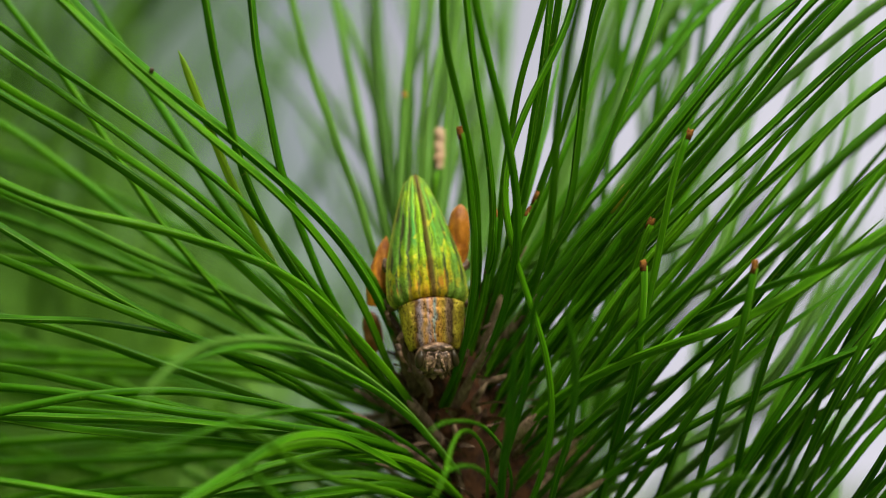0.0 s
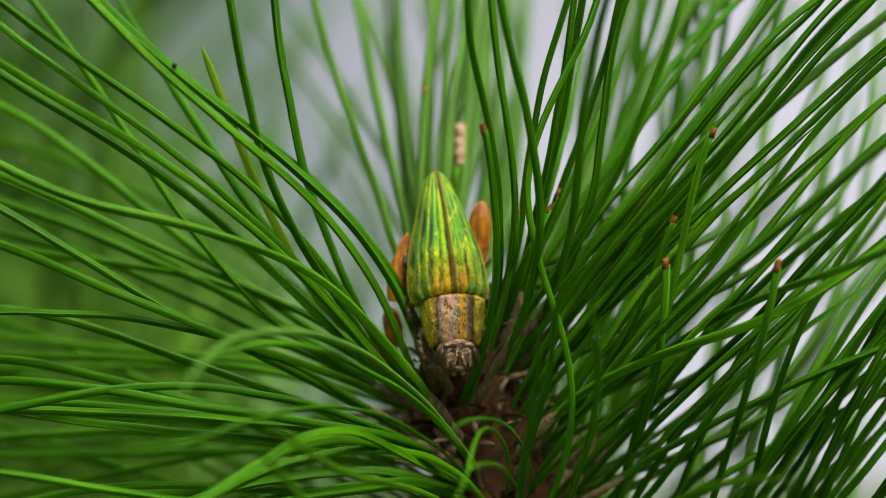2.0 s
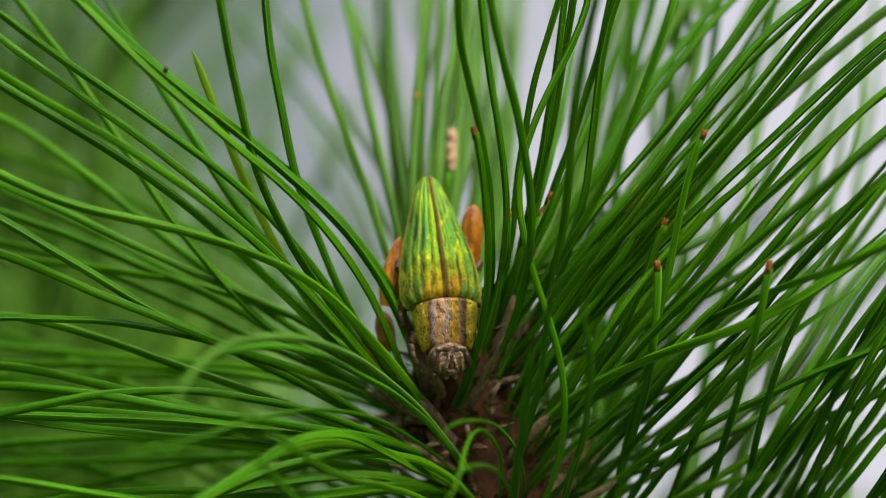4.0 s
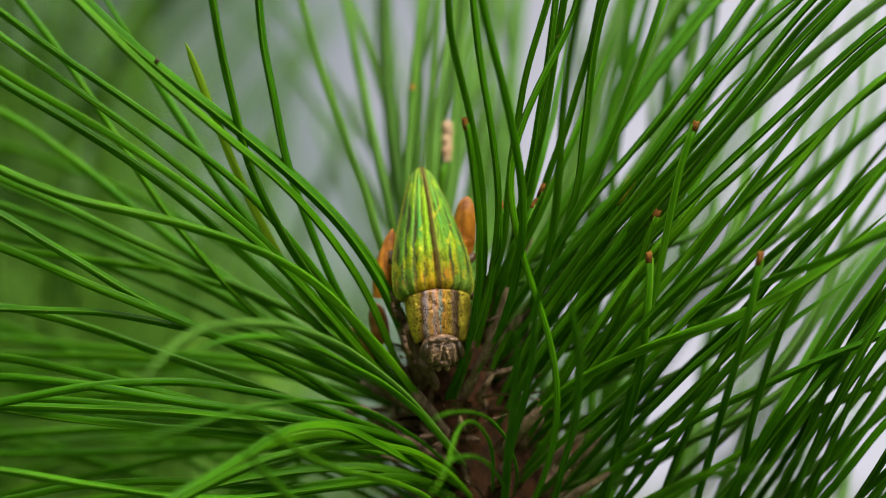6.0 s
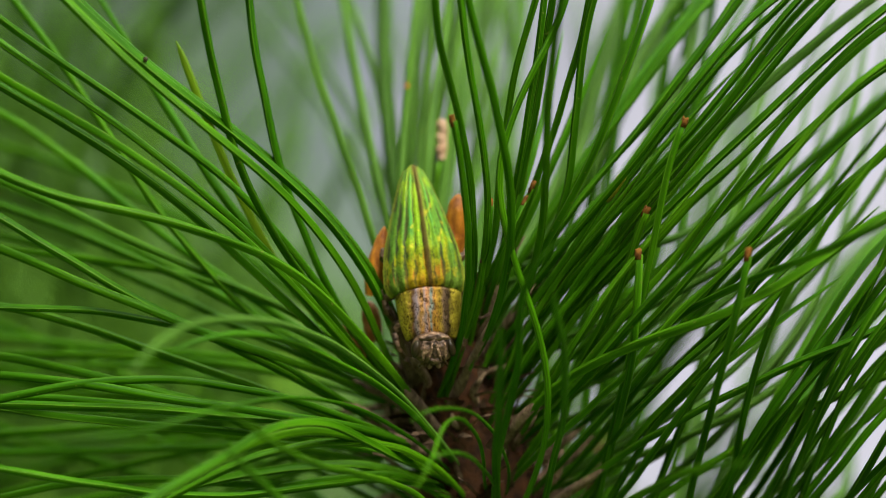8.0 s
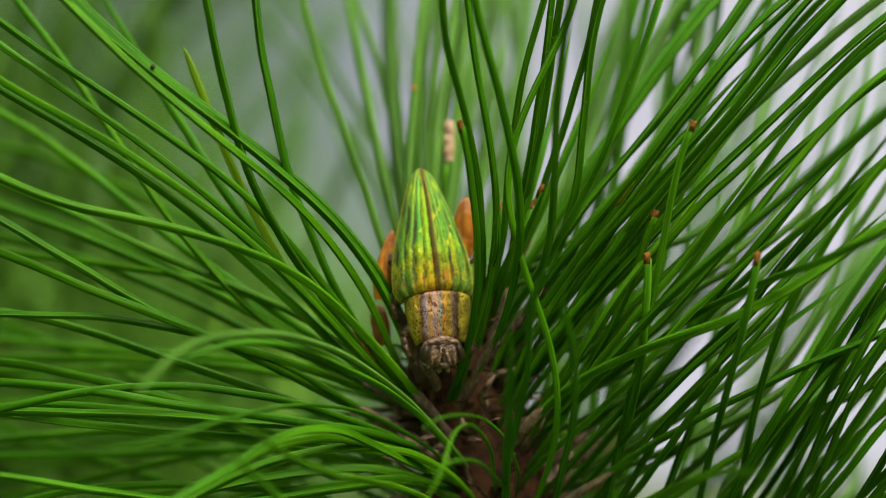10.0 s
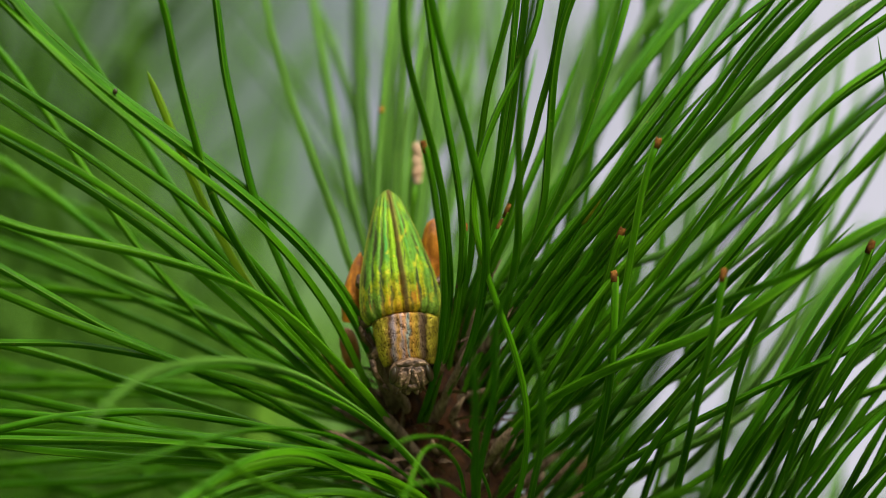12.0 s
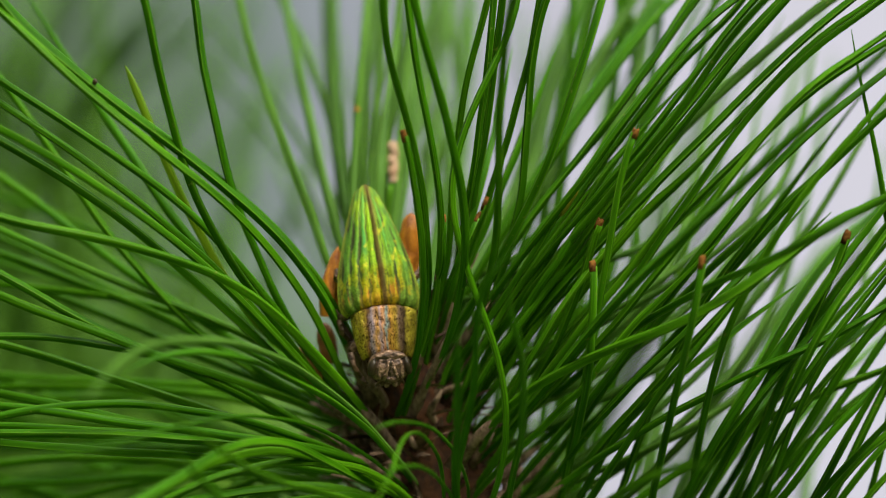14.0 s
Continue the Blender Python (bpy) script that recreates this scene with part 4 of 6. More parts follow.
    grow((14.7, 16.4, -56.6), (40.8, 70, -16.5), (-8.6, -4.8, -3.3, -3.4, -0.7), slide=(11.6, 4.7, 5.2, 6.5, 1), dip=(-17.5, -18.1, -6.4, -5.4, -4.5), mat=HAZED_NEEDLE, sheath=False, thick=1.15)
    grow((7.8, 14.8, -25.2), (63.9, 80, 31.3), (-6.3, -16.9, -7.8, -3.9, -3.2), slide=(6.4, 20.8, 8.9, 7.8, 3.9), dip=(-16.3, -41.5, -23.8, -5.5, -9.4), mat=HAZED_NEEDLE, sheath=False, thick=1.15)
    grow((7.4, 14.9, -24.8), (48.9, 60, 26.2), (-4.3, -12.8, -10, -2.7, -2.4), slide=(2, 14.6, 8.6, 4.5, 2.8), dip=(-10.6, -28.8, -20.8, -4.9, -6.9), mat=HAZED_NEEDLE, sheath=False, thick=1.15)
    grow((11.1, 15.6, -38), (69.6, 87, 26.4), (-8.2, -17.8, -5.7, -4.7, -3.3), slide=(7.4, 17.6, 11.8, 10.8, 4.2), dip=(-18.4, -41.2, -23.7, -7, -10), mat=HAZED_NEEDLE, sheath=False, thick=1.15)
    grow((8.5, 15, -27.5), (60.3, 90, 19.1), (-7.6, -14.5, -7.6, -4.9, -3.2), slide=(12.8, 23.6, 7.6, 10.5, 3.7), dip=(-19.7, -44.4, -21, -3.5, -10), mat=HAZED_NEEDLE, sheath=False, thick=1.15)
    grow((3.1, 12.3, -6.7), (46.3, 110, 20.2), (-12.9, -12, -4.8, -4.8, -2.7), slide=(28, 19, 5.6, 12.5, 2.6), dip=(-24.5, -36.8, -11.1, -1.8, -9.2), mat=HAZED_NEEDLE, sheath=False, thick=1.15)
    grow((10.7, 15.5, -34.8), (67.7, 90, 1.3), (-4.1, -10.7, -2.1, -0.1, -0.9), slide=(12.3, 29.5, 8.8, 8.8, 4.7), dip=(-19.5, -46.7, -24.8, -3.3, -10.2), mat=HAZED_NEEDLE, sheath=False, thick=1.15)
    grow((2.6, 13.3, -6.2), (27.6, 120, 28.9), (-21.2, -3.8, -5, -5.4, -1.5), slide=(18.9, -0.5, 4.5, 4.3, -0.1), dip=(-21.2, -9.5, -1.4, -4.8, -2.8), mat=HAZED_NEEDLE, sheath=False, thick=1.15)
    grow((2.5, 12.8, -5.7), (36.9, 120, 42), (-21, -9.8, -6.1, -6.9, -2.5), slide=(22.9, 4.3, 4.7, 7.9, 0.3), dip=(-24.2, -20.5, -3.8, -5.2, -4.9), mat=HAZED_NEEDLE, sheath=False, thick=1.15)
    grow((12.6, 16, -43.1), (70.8, 110, -28.1), (-2.8, -4.1, -3.6, -1.5, -1.5), slide=(23.7, 30.7, 9, 13, 4.6), dip=(-24.8, -49.1, -19.4, -0.9, -12.4), mat=HAZED_NEEDLE, sheath=False, thick=1.15)
    grow((8.6, 17.2, -30), (24.9, 130, -18.1), (-7.7, 1.2, -5.7, -1, -0.7), slide=(13.8, -5.1, 8.2, -0.2, 0.5), dip=(-17.6, 7, -0.7, -7.2, 1.3), mat=HAZED_NEEDLE, sheath=False, thick=1.15)
    grow((7.6, 17.4, -27.5), (21.3, 100, -14), (-5.7, 1.7, -2.8, -0.3, -0.1), slide=(9.5, -3, 4.8, 0.5, 0.4), dip=(-10.2, 3.7, -1.5, -3.2, 0.7), mat=HAZED_NEEDLE, sheath=False, thick=1.15)
    grow((10.4, 15.5, -35), (63.3, 75, 27.6), (-6.1, -18.2, -10.1, -4.6, -4.3), slide=(3.9, 18.9, 8.7, 7.2, 4), dip=(-15, -39.6, -25, -5.8, -9.1), mat=HAZED_NEEDLE, sheath=False, thick=0.8, reach=0)
    grow((5.8, 14, -18.4), (68.9, 80, 45.6), (-6.7, -23.3, -15.4, -4.7, -5.4), slide=(2.3, 23.6, 12.6, 5.9, 4.9), dip=(-15.7, -44.1, -30.9, -7.3, -10.1), mat=HAZED_NEEDLE, sheath=False, thick=0.8, reach=0)
    grow((5.6, 14, -17.5), (61.7, 85, 39), (-8.9, -20.6, -10.8, -4.9, -4.5), slide=(8.4, 20.6, 6.8, 8.2, 3.2), dip=(-17.7, -42.4, -21.3, -4, -9.4), mat=HAZED_NEEDLE, sheath=False, thick=0.8, reach=0)
    grow((10.3, 15.1, -34.8), (70.5, 30, 23.5), (-3.9, -6, -9.5, -3.9, 0), slide=(0.9, -0.6, 1.7, 6.8, 2.1), dip=(-3.9, -6.4, -5.4, -16, -8.3), mat=HAZED_NEEDLE, sheath=False, thick=0.8, reach=0)
    grow((13.6, 15.9, -50), (75.3, 70, 18.8), (-4.9, -20.7, -14.2, -4.7, -5.1), slide=(-0.9, 19.8, 12.8, 5.6, 5.6), dip=(-14.2, -41.8, -35.3, -10.2, -9.7), mat=HAZED_NEEDLE, sheath=False, thick=0.8, reach=0)


def upright_needles():
    grow((-0.1, 8, -21.1), (0, -20, 32.2), (-3.4, -6.5, -4.7, -4.7, 1.5), slide=(-0.4, -1.5, -0.1, 0.4, -0.9), dip=(-0.5, -0.4, -0.8, -1, -0.4), thick=0.9)
    grow((-0.4, 8, -20.8), (2, -15, 13.9), (-2.6, -4.4, -2.6), slide=(-1.5, -2.1, -1.4), dip=(-1.8, -2.9, -3.6), cut=True, thick=0.9, reach=0)
    grow((0.3, 8, -21.9), (2.5, -12, 33.2), (-1.7, -5.9, -7.1, -3.3, -1.1), slide=(-0.9, -1.7, -1.7, -1, -0.9), dip=(-1.9, -3.5, -4.4, -4.5, -3), thick=0.9)
    grow((1, 8, -22.2), (3.4, -20, 32.2), (-2.4, -9.8, -8.9, -6.1, -2.3), slide=(-1, -3.3, -1.7, -0.9, -1.4), dip=(-1.5, -3, -3.3, -4, -2.7), thick=0.9)
    grow((8.6, 12.1, -44.3), (16.6, -5, 34.7), (3.7, -5.7, -11.7, 1.2, 18.4, 7.3, -0.8), slide=(-2.6, -3.3, -2.4, 2.7, -0.2, -6.2, 0.4), dip=(-6.9, -4.9, -9.7, -11.7, -9.2, -8.2, -4.7), thick=0.9)
    grow((7.3, 11.2, -41.1), (17.3, -36, 1.9), (2, -0.9, 9.6, 1.5, -4.3, 12.2, 4.2), slide=(-1.5, 0, -1.8, -3.3, -0.7, 1, -2.8), dip=(-0.6, -2, -1.3, -1.3, -3.6, -3.4, -0.6), sheath=False, thick=0.9, reach=0)
    grow((3.6, 9, -13.8), (13.3, -9, 33.5), (-0.1, -1.7, 0.5, 2.9, -0.3), slide=(-0.3, -0.3, -0.4, -0.5, -0.3), dip=(-0.6, -1.1, -1.3, -1.2, -0.8), thick=0.9)
    grow((3.3, 11.6, -15.7), (13.8, -6, 33.9), (-3.3, -0.3, -2.5, -1.4, -0.9), slide=(0.4, -2, -1.8, -1.4, -0.7), dip=(1.6, -4.6, -4.2, -5.1, -3.7), thick=0.9)
    grow((3.5, 11.6, -16.8), (14.6, -6, 33.8), (-3, -1, -1.7), slide=(-0.8, -0.2, -0.6), dip=(-0.6, -2.2, -1.5), thick=0.9)
    grow((4.4, 11.7, -18.2), (15.4, -40, 29.7), (-7.2, -1.4, -7.5, 0.8, -0.2), slide=(4.6, -0.8, 1.4, -0.9, -1), dip=(9.1, -0.1, 0.9, 1.5, -0.7), thick=1.05)
    grow((2.8, 10.9, -13), (19.4, -6, 33.8), (-1.6, -3.3, -1.5, -2, -2.3), slide=(-0.4, -0.4, -0.9, -0.2, -0.3), dip=(-0.5, -1.6, -1.7, -1.8, -1.1), thick=0.9)
    grow((4.9, 12.3, -20), (21.1, -7, 33.7), (-3.2, -2.8, -7.2, -1.7, 1.7), slide=(-0.5, -0.2, -0.4, -0.8, -0.6), dip=(0.4, -1.5, -1.7, -1.5, -1.3), thick=0.9)
    grow((3.5, 10.3, -15.7), (27.3, -8, 33.5), (-1.5, -0.3, -6.1, -1.8, -2.2), slide=(-1.2, -2.5, -2.8, -2.1, -0.2), dip=(-2.6, -6.8, -8.3, -9.3, -5.6), thick=0.9)
    grow((10, 12, -41.9), (13.5, -40, -3.3), (-5.4, 0.5, -5, -5.2, -0.9), slide=(1.3, -1.1, -0.3, -0.4, -0.9), dip=(2.5, -1.4, 0.4, -0.4, -0.7), sheath=False, thick=0.9, reach=0)
    grow((7.1, 10.6, -40), (7.6, -40, -8.9), (0.5, -0.9, 1.1, -1.2, -1), slide=(-1, -0.3, -1.2, -0.8, -0.9), dip=(-0.6, -0.1, -0.7, -0.8, -0.4), sheath=False, thick=0.9, reach=0)
    grow((2.9, 11.2, -13.9), (11.7, 1, 6.5), (-1.1, 0.5, -0.3), slide=(0.8, -1.3, -0.4), dip=(1.7, -2.2, -1.6), cut=True, thick=0.62, reach=0)
    grow((2.6, 10.7, -11.3), (10.8, 0, 4.7), (-1.3, -0.4, -0.1, -0.3, 0), slide=(2.3, -1.1, -1.9, -1.4, -1), dip=(2.3, -0.9, -2.5, -4.7, -4.5), cut=True, thick=0.62, reach=0)
    grow((4, 8, -9.3), (6.6, -5, 3.9), (-0.1, -0.3, -0.7), slide=(-1.1, -2.4, -2.2), dip=(-1.6, -1.6, -5.3), cut=True, thick=0.62, reach=0)
    grow((4.7, 10, -12.4), (14, 9, 19.4), (0.1, -0.4, -0.4), slide=(-1.7, -0.3, 1.5), dip=(-5.5, -12.3, -5.9), thick=0.9, reach=12)
    grow((4.7, 10, -12.4), (18, 8, 17.9), (0.3, -0.3, -0.3), slide=(-0.6, -0.2, 0.3), dip=(-3.1, -5, -3.4), thick=0.9, reach=12)


def upper_right_needles():
    grow((3.4, 12.5, -12.9), (40.4, 19, 36.4), (0.2, 1.4, 1.9, 1.6, 1.9), slide=(0.2, -0.1, 0.6, 1.3, 0.4), dip=(-1.4, -6.8, -5.7, -5.1, -3.1), thick=0.9)
    grow((3.3, 12.5, -12.9), (41.5, 37.7, 39.2), (0.5, 1.6, 2.2, 1.6, 1.9), slide=(0.7, 2, 2.1, 1.5, 1.2), dip=(-6.5, -4.2, -6.3, -4.3, -2.3), thick=0.9)
    grow((3.6, 12.7, -14.7), (38.2, 28, 37.1), (-0.2, 4, -0.2, 2, 1.1), slide=(0.7, 0.8, 1.6, 2, 0.6), dip=(-4.1, -6.3, -6.6, -4.9, -3), thick=0.9)
    grow((3.7, 11.3, -15.2), (41.1, 1, 33.9), (-0.7, 4, -0.4, -1.4, 0.7), slide=(-1, -0.5, -0.4, -0.7, -0.2), dip=(-3.6, -1.7, -3.2, -2.6, -1.5), thick=0.9)
    grow((3.7, 10.9, -14.5), (40.4, 5, 34.3), (-1.5, 1.8, 1.5, -2.7, 0.7), slide=(-1.1, -0.7, -0.7, -0.2, 0.1), dip=(-3.9, -5.5, -7.1, -6.1, -3.6), thick=0.9)
    grow((4.2, 11.2, -16.6), (46.5, -4, 32.9), (-0.9, 5.5, -3.6, 4.3, 3.5), slide=(0.2, -3.1, -2.2, 0.4, -1.1), dip=(-1.8, -8.1, -9.5, -9.6, -6), thick=0.9)
    grow((4.5, 11.3, -17.5), (45.9, 0, 32.6), (0.2, 1.3, -3.2, 5.9, -0.7), slide=(-1.5, -0.2, -0.6, -0.4, -0.2), dip=(-4.6, -1, -3.6, -2.5, -1.4), thick=0.9)
    grow((5, 11.6, -19.5), (48, -6, 32.6), (-0.3, 3, 0.5, -1.4, 1.6), slide=(-0.6, -1.6, -1.6, -1, -0.6), dip=(-2.4, -4.8, -5.9, -5.8, -3.7), thick=0.9)
    grow((5.5, 11.9, -21.4), (48.4, -17, 31.3), (-0.7, 4.7, 0.6, -2.5, 3.1), slide=(-0.3, -0.6, -0.5, -0.3, -0.2), dip=(-0.9, -0.8, -1.3, -1.3, -0.8), thick=0.9)
    grow((6, 12, -23.4), (51.2, -10, 32.2), (0.2, 3.1, -0.8, 1.2, 1.1), slide=(-1.1, -0.4, -0.7, -0.7, -0.3), dip=(-2.8, -0.9, -2.5, -1.9, -1.2), thick=0.9)
    grow((5.8, 12, -21.6), (51, -4, 32.5), (-1.4, 3, 0.3, 1.2, 1.7), slide=(-0.7, -1.5, -1.4, -0.9, -0.4), dip=(-2.7, -5.1, -6.4, -6.1, -3.8), thick=0.9)
    grow((6.2, 12.2, -23.4), (57.3, -10, 30.1), (0.3, 5.8, 0.7, 3.1, 1.9), slide=(0, -2.2, -1.6, -1, -0.7), dip=(-1, -4.7, -5.3, -5.6, -3.7), thick=0.9)
    grow((8.1, 12.9, -28.7), (57.5, -9, 27.6), (-2.7, 2, -4.1, 4, 3.9), slide=(0.4, -1.1, -1.3, -1.4, -0.9), dip=(1.4, -4.3, -5.5, -5.2, -4), thick=0.9)
    grow((6.3, 12.8, -22.5), (58.7, -4, 29), (-0.6, 5.4, -0.2, -1.1, 3.3), slide=(-0.1, -0.3, -0.6, -0.1, -0.2), dip=(-0.6, -1.7, -1.8, -1.8, -1.2), thick=0.9)
    grow((8.1, 12.6, -28.1), (56.8, -13, 22.7), (-3, 1.3, -3.7, 1, 3.9), slide=(1.6, -3.3, -2.8, -1.5, -1.5), dip=(2.2, -6.4, -7.5, -8.9, -6.4), thick=0.9)
    grow((7.2, 13, -24.7), (57.8, -7, 22.5), (-1.5, 2.8, 0.5, 0.5, 3.3), slide=(0.6, -0.7, -0.2, -0.2, -0.2), dip=(1.6, -1.3, -1.1, -1.2, -1), thick=0.9)
    grow((7.6, 11.7, -28.3), (52.8, -36, 17.5), (-2.1, 0.6, 4.4, -0.2, 1.1), slide=(0.8, -2.3, -2, -2.3, -2), dip=(1.5, -3.5, -2, -3.9, -3.3), thick=1.05)
    grow((10.2, 13.7, -36.5), (58.4, -4, 18.4), (-3.4, 1.9, 0.3, 4.5, 3.1), slide=(2.8, -1.6, -3.7, -0.6, -0.2), dip=(3.5, -1.5, -11.1, -10.2, -7), thick=0.9)
    grow((15.6, 15.5, -66), (56.6, -14, 13.3), (-6.7, -15.1, -0.8, 8.3, 4.3), slide=(2.5, 6.3, -4, -5.4, 0), dip=(6.7, 14.1, -1.5, -8.3, -7.1), thick=0.9)
    grow((9.4, 13.8, -31.8), (58.9, 1, 13), (-1.1, -2.6, 1.7, 2.5, -0.2), slide=(0.9, 1.2, -1.9, -1.6, 0.2), dip=(2.9, 3.2, -7.1, -6.6, -4.5), thick=0.9)
    grow((10, 13.9, -33.9), (57.1, -11, 12.6), (-2.8, -3.3, -2, -0.1, 0.9), slide=(3, 3, -2.2, -1.9, -1), dip=(6.5, 9.7, -2.3, -2.9, -3.4), thick=0.9)
    grow((7.9, 12.8, -28.6), (25.7, -6, 3.1), (-2.8, -2.5, -2.8, -3.1, -0.9), slide=(1.2, 0, -1, -0.4, -0.6), dip=(2.9, 0.9, -1.6, -1, -1.4), cut=True, thick=0.9, reach=0)
    grow((12.5, 14.4, -52.7), (30.4, -8, 14.2), (-8.6, 2, -3.1, -2.6, 1.1), slide=(2.1, -2.1, -1.3, -1, -1.3), dip=(2.9, -0.1, -5, -3.9, -3.6), cut=True, thick=0.9, reach=0)
    grow((4.4, 10.9, -18.7), (29.5, -1, 16.6), (0.3, -1.1, 0.7), slide=(-1.3, -2.1, -0.5), dip=(-3.6, -7, -5.7), thick=0.9, reach=12)
    grow((4.8, 11.1, -19.7), (31.1, 2, 14.6), (0.4, -1.6, 1.6), slide=(-1.9, -0.6, -0.6), dip=(-4.2, -5.8, -4.7), thick=0.9, reach=12)
    grow((5.5, 11.5, -21.7), (31.7, 0, 12.7), (-0.7, 0.1, 1.3), slide=(-1, -2.4, -0.3), dip=(-3.1, -7.6, -5.9), thick=0.9, reach=12)
    grow((6.4, 11.8, -24.7), (32.7, 4, 9.6), (-0.7, 0.4, 0.7), slide=(-1.4, -1.1, -0.1), dip=(-4.2, -6.5, -5), thick=0.9, reach=12)
    grow((7.2, 12.1, -27.6), (34.4, -5, 7.2), (-0.9, 1.4, 0.9, 0.8, 1.6), slide=(-0.6, -0.6, -0.8, -0.8, -0.3), dip=(-1.4, -1.7, -2.1, -2, -1.3), thick=0.9, reach=12)
    grow((7.7, 12.2, -28.6), (40.2, 3, 7), (-0.2, 2.5, 1.8), slide=(-0.8, -2.2, 0.1), dip=(-3.6, -8.6, -6.2), thick=0.9, reach=12)


def lower_right_needles():
    grow((6.1, 10.6, -29.3), (56.9, -14, 4), (2.8, 8.5, 5.2, -5.6, 2.8), slide=(-4.9, -1.2, -3.9, -4.5, -0.8), dip=(-5.3, -5.8, -9.6, -9.7, -6.2), thick=1.05)
    grow((7.9, 13, -26.3), (53.8, -32, 2.9), (-0.1, -1.9, 7.9, -0.4, 0.7), slide=(7.2, 3, 1.7, 2.4, -0.1), dip=(10.7, 9.2, 1.9, 3.5, 1.5), thick=0.9)
    grow((14.4, 14.9, -56.5), (59.9, 7, 2), (-3.7, -4.6, -5, 1.1, 3), slide=(0.1, 0.7, -0.9, -0.8, 0.5), dip=(-0.1, 1.3, -8.3, -10.2, -5.4), thick=0.9)
    grow((14.4, 14.9, -56.5), (62.7, 27, 2.5), (-2.8, -3.7, -3.7, 3.3, 2.4), slide=(-0.5, 0.2, 3, 2.7, 1.6), dip=(-7.5, -13.9, -15.4, -10.9, -6), thick=0.9)
    grow((14.6, 15, -57.5), (58.2, -3, 0), (-3.9, -7.9, -5.4, -0.7, 1), slide=(-0.3, 3.4, -0.6, -3.1, -0.4), dip=(3.2, 8.8, -1.1, -7.4, -4.8), thick=0.9)
    grow((15.6, 15.4, -63.4), (58.5, -1, -2.7), (-4.2, -8.7, -9.5, -0.7, 1.3), slide=(-0.6, 0.9, 0.7, -1.1, -0.7), dip=(1.8, 4.7, 2.1, -2.6, -1.3), thick=0.9)
    grow((15.4, 15.4, -61.5), (57.6, -8, -3.3), (-3.4, -11.8, -10.7, -3.1, 1.5), slide=(-2.6, 9.8, 6.2, -6.6, -1.6), dip=(5.5, 16, 13.7, -6.4, -10), thick=0.9)
    grow((12.3, 13.5, -46.2), (60.6, 5, -16.7), (0.9, 2.7, 2.5, 3.7, 2), slide=(-1.7, -0.9, 0.1, -0.5, 0), dip=(-5.9, -1.1, -1.5, -1.7, -0.4), thick=0.9)
    grow((10.3, 12.4, -37.5), (58.8, -3, -9.4), (0.3, 3.2, 2.3, 3, 0.2), slide=(-1.2, -1.6, -2, -0.8, -0.5), dip=(-3.5, -4.8, -6.5, -6.4, -3.9), thick=0.9)
    grow((14.6, 15, -59.2), (37.5, -16, -2.3), (-7.5, -13.1, -4.2, -4.1, -2), slide=(4, 5.4, -3, -3.3, -2.4), dip=(7.7, 14.3, 1.6, -4.2, -7.6), cut=True, thick=0.9, reach=0)
    grow((11.3, 13.9, -43.2), (24.7, -8, -2.1), (-6.6, -6.9, -2.9, -6.1, -2.3), slide=(3.8, 0.7, -3, -1.6, -1.6), dip=(4.8, 5.9, -2.4, -4.9, -5.9), cut=True, thick=0.9, reach=0)
    grow((9.6, 12.5, -35.8), (40.3, -2, 0.5), (-0.5, 1.1, -2.1, 1.4, 0.1), slide=(-0.9, -1.2, -1.4, -1.1, -0.5), dip=(-2, -3.7, -4.7, -4.7, -3), thick=0.9, reach=12)
    grow((10.6, 13.3, -38.8), (45, -4, -2), (-2, 0.2, 4, 0.3, 0.4), slide=(2.6, -2.5, -3.1, -1.5, -0.5), dip=(2.5, -4.1, -8.2, -10, -6.8), thick=0.9, reach=12)
    grow((11.1, 13.4, -41.7), (45.2, -8, -4), (-2, 2, 0.3, 0.5, 1.2), slide=(0.8, -0.4, -0.8, -0.3, -0.4), dip=(1.1, -0.6, -1.2, -1.1, -1), thick=0.9, reach=12)
    grow((11.9, 13.9, -45.5), (42, 0, -11.3), (-1, -2.9, 3.7, 5.8, 1.4), slide=(1.1, 0.9, -1.7, -1.7, 0.1), dip=(1.9, 0.8, -4.7, -4.6, -3.7), thick=0.9, reach=12)
    grow((12.1, 13.9, -45.6), (37.3, -10, -12.3), (-3, -2.6, -0.9, -0.5, 0.6), slide=(3.9, 1.5, -2.2, -1.3, -1.7), dip=(5, 5.6, -1.6, -2.3, -3.6), thick=0.9, reach=12)
    grow((13.7, 14.8, -56), (43, -10, -0.5), (-4, -4.9, 0.8, 1.5, 1.6), slide=(0.3, 1.2, 1.4, 1.4, 1.1), dip=(2, 3.4, 4, 3.7, 2.3), thick=0.9)
    grow((8, 11.7, -33.6), (32, 0, 0.2), (1, -0.3, 2.3, 1.9, 0.2), slide=(-1.8, -0.9, -1.5, -1.1, -0.3), dip=(-3.3, -3.2, -5.1, -4.6, -2.9), thick=0.9, reach=12)
    grow((7.5, 11.8, -29.7), (28.3, -2, 1.6), (-0.5, 0.7, 0.4, 2.5, 0.7), slide=(0.4, -2.9, -2.9, -1.7, 0.1), dip=(-1.2, -5.9, -7.7, -10.5, -5.9), thick=0.9, reach=12)
    grow((8.4, 9, -32.3), (31.9, -6, -7.2), (-0.1, 1.6, -1.5, -1.1, 0.8), slide=(-0.8, -1, -1.5, -1.2, -0.6), dip=(-1.3, -2.6, -3.2, -3.4, -2.3), thick=0.9, reach=12)
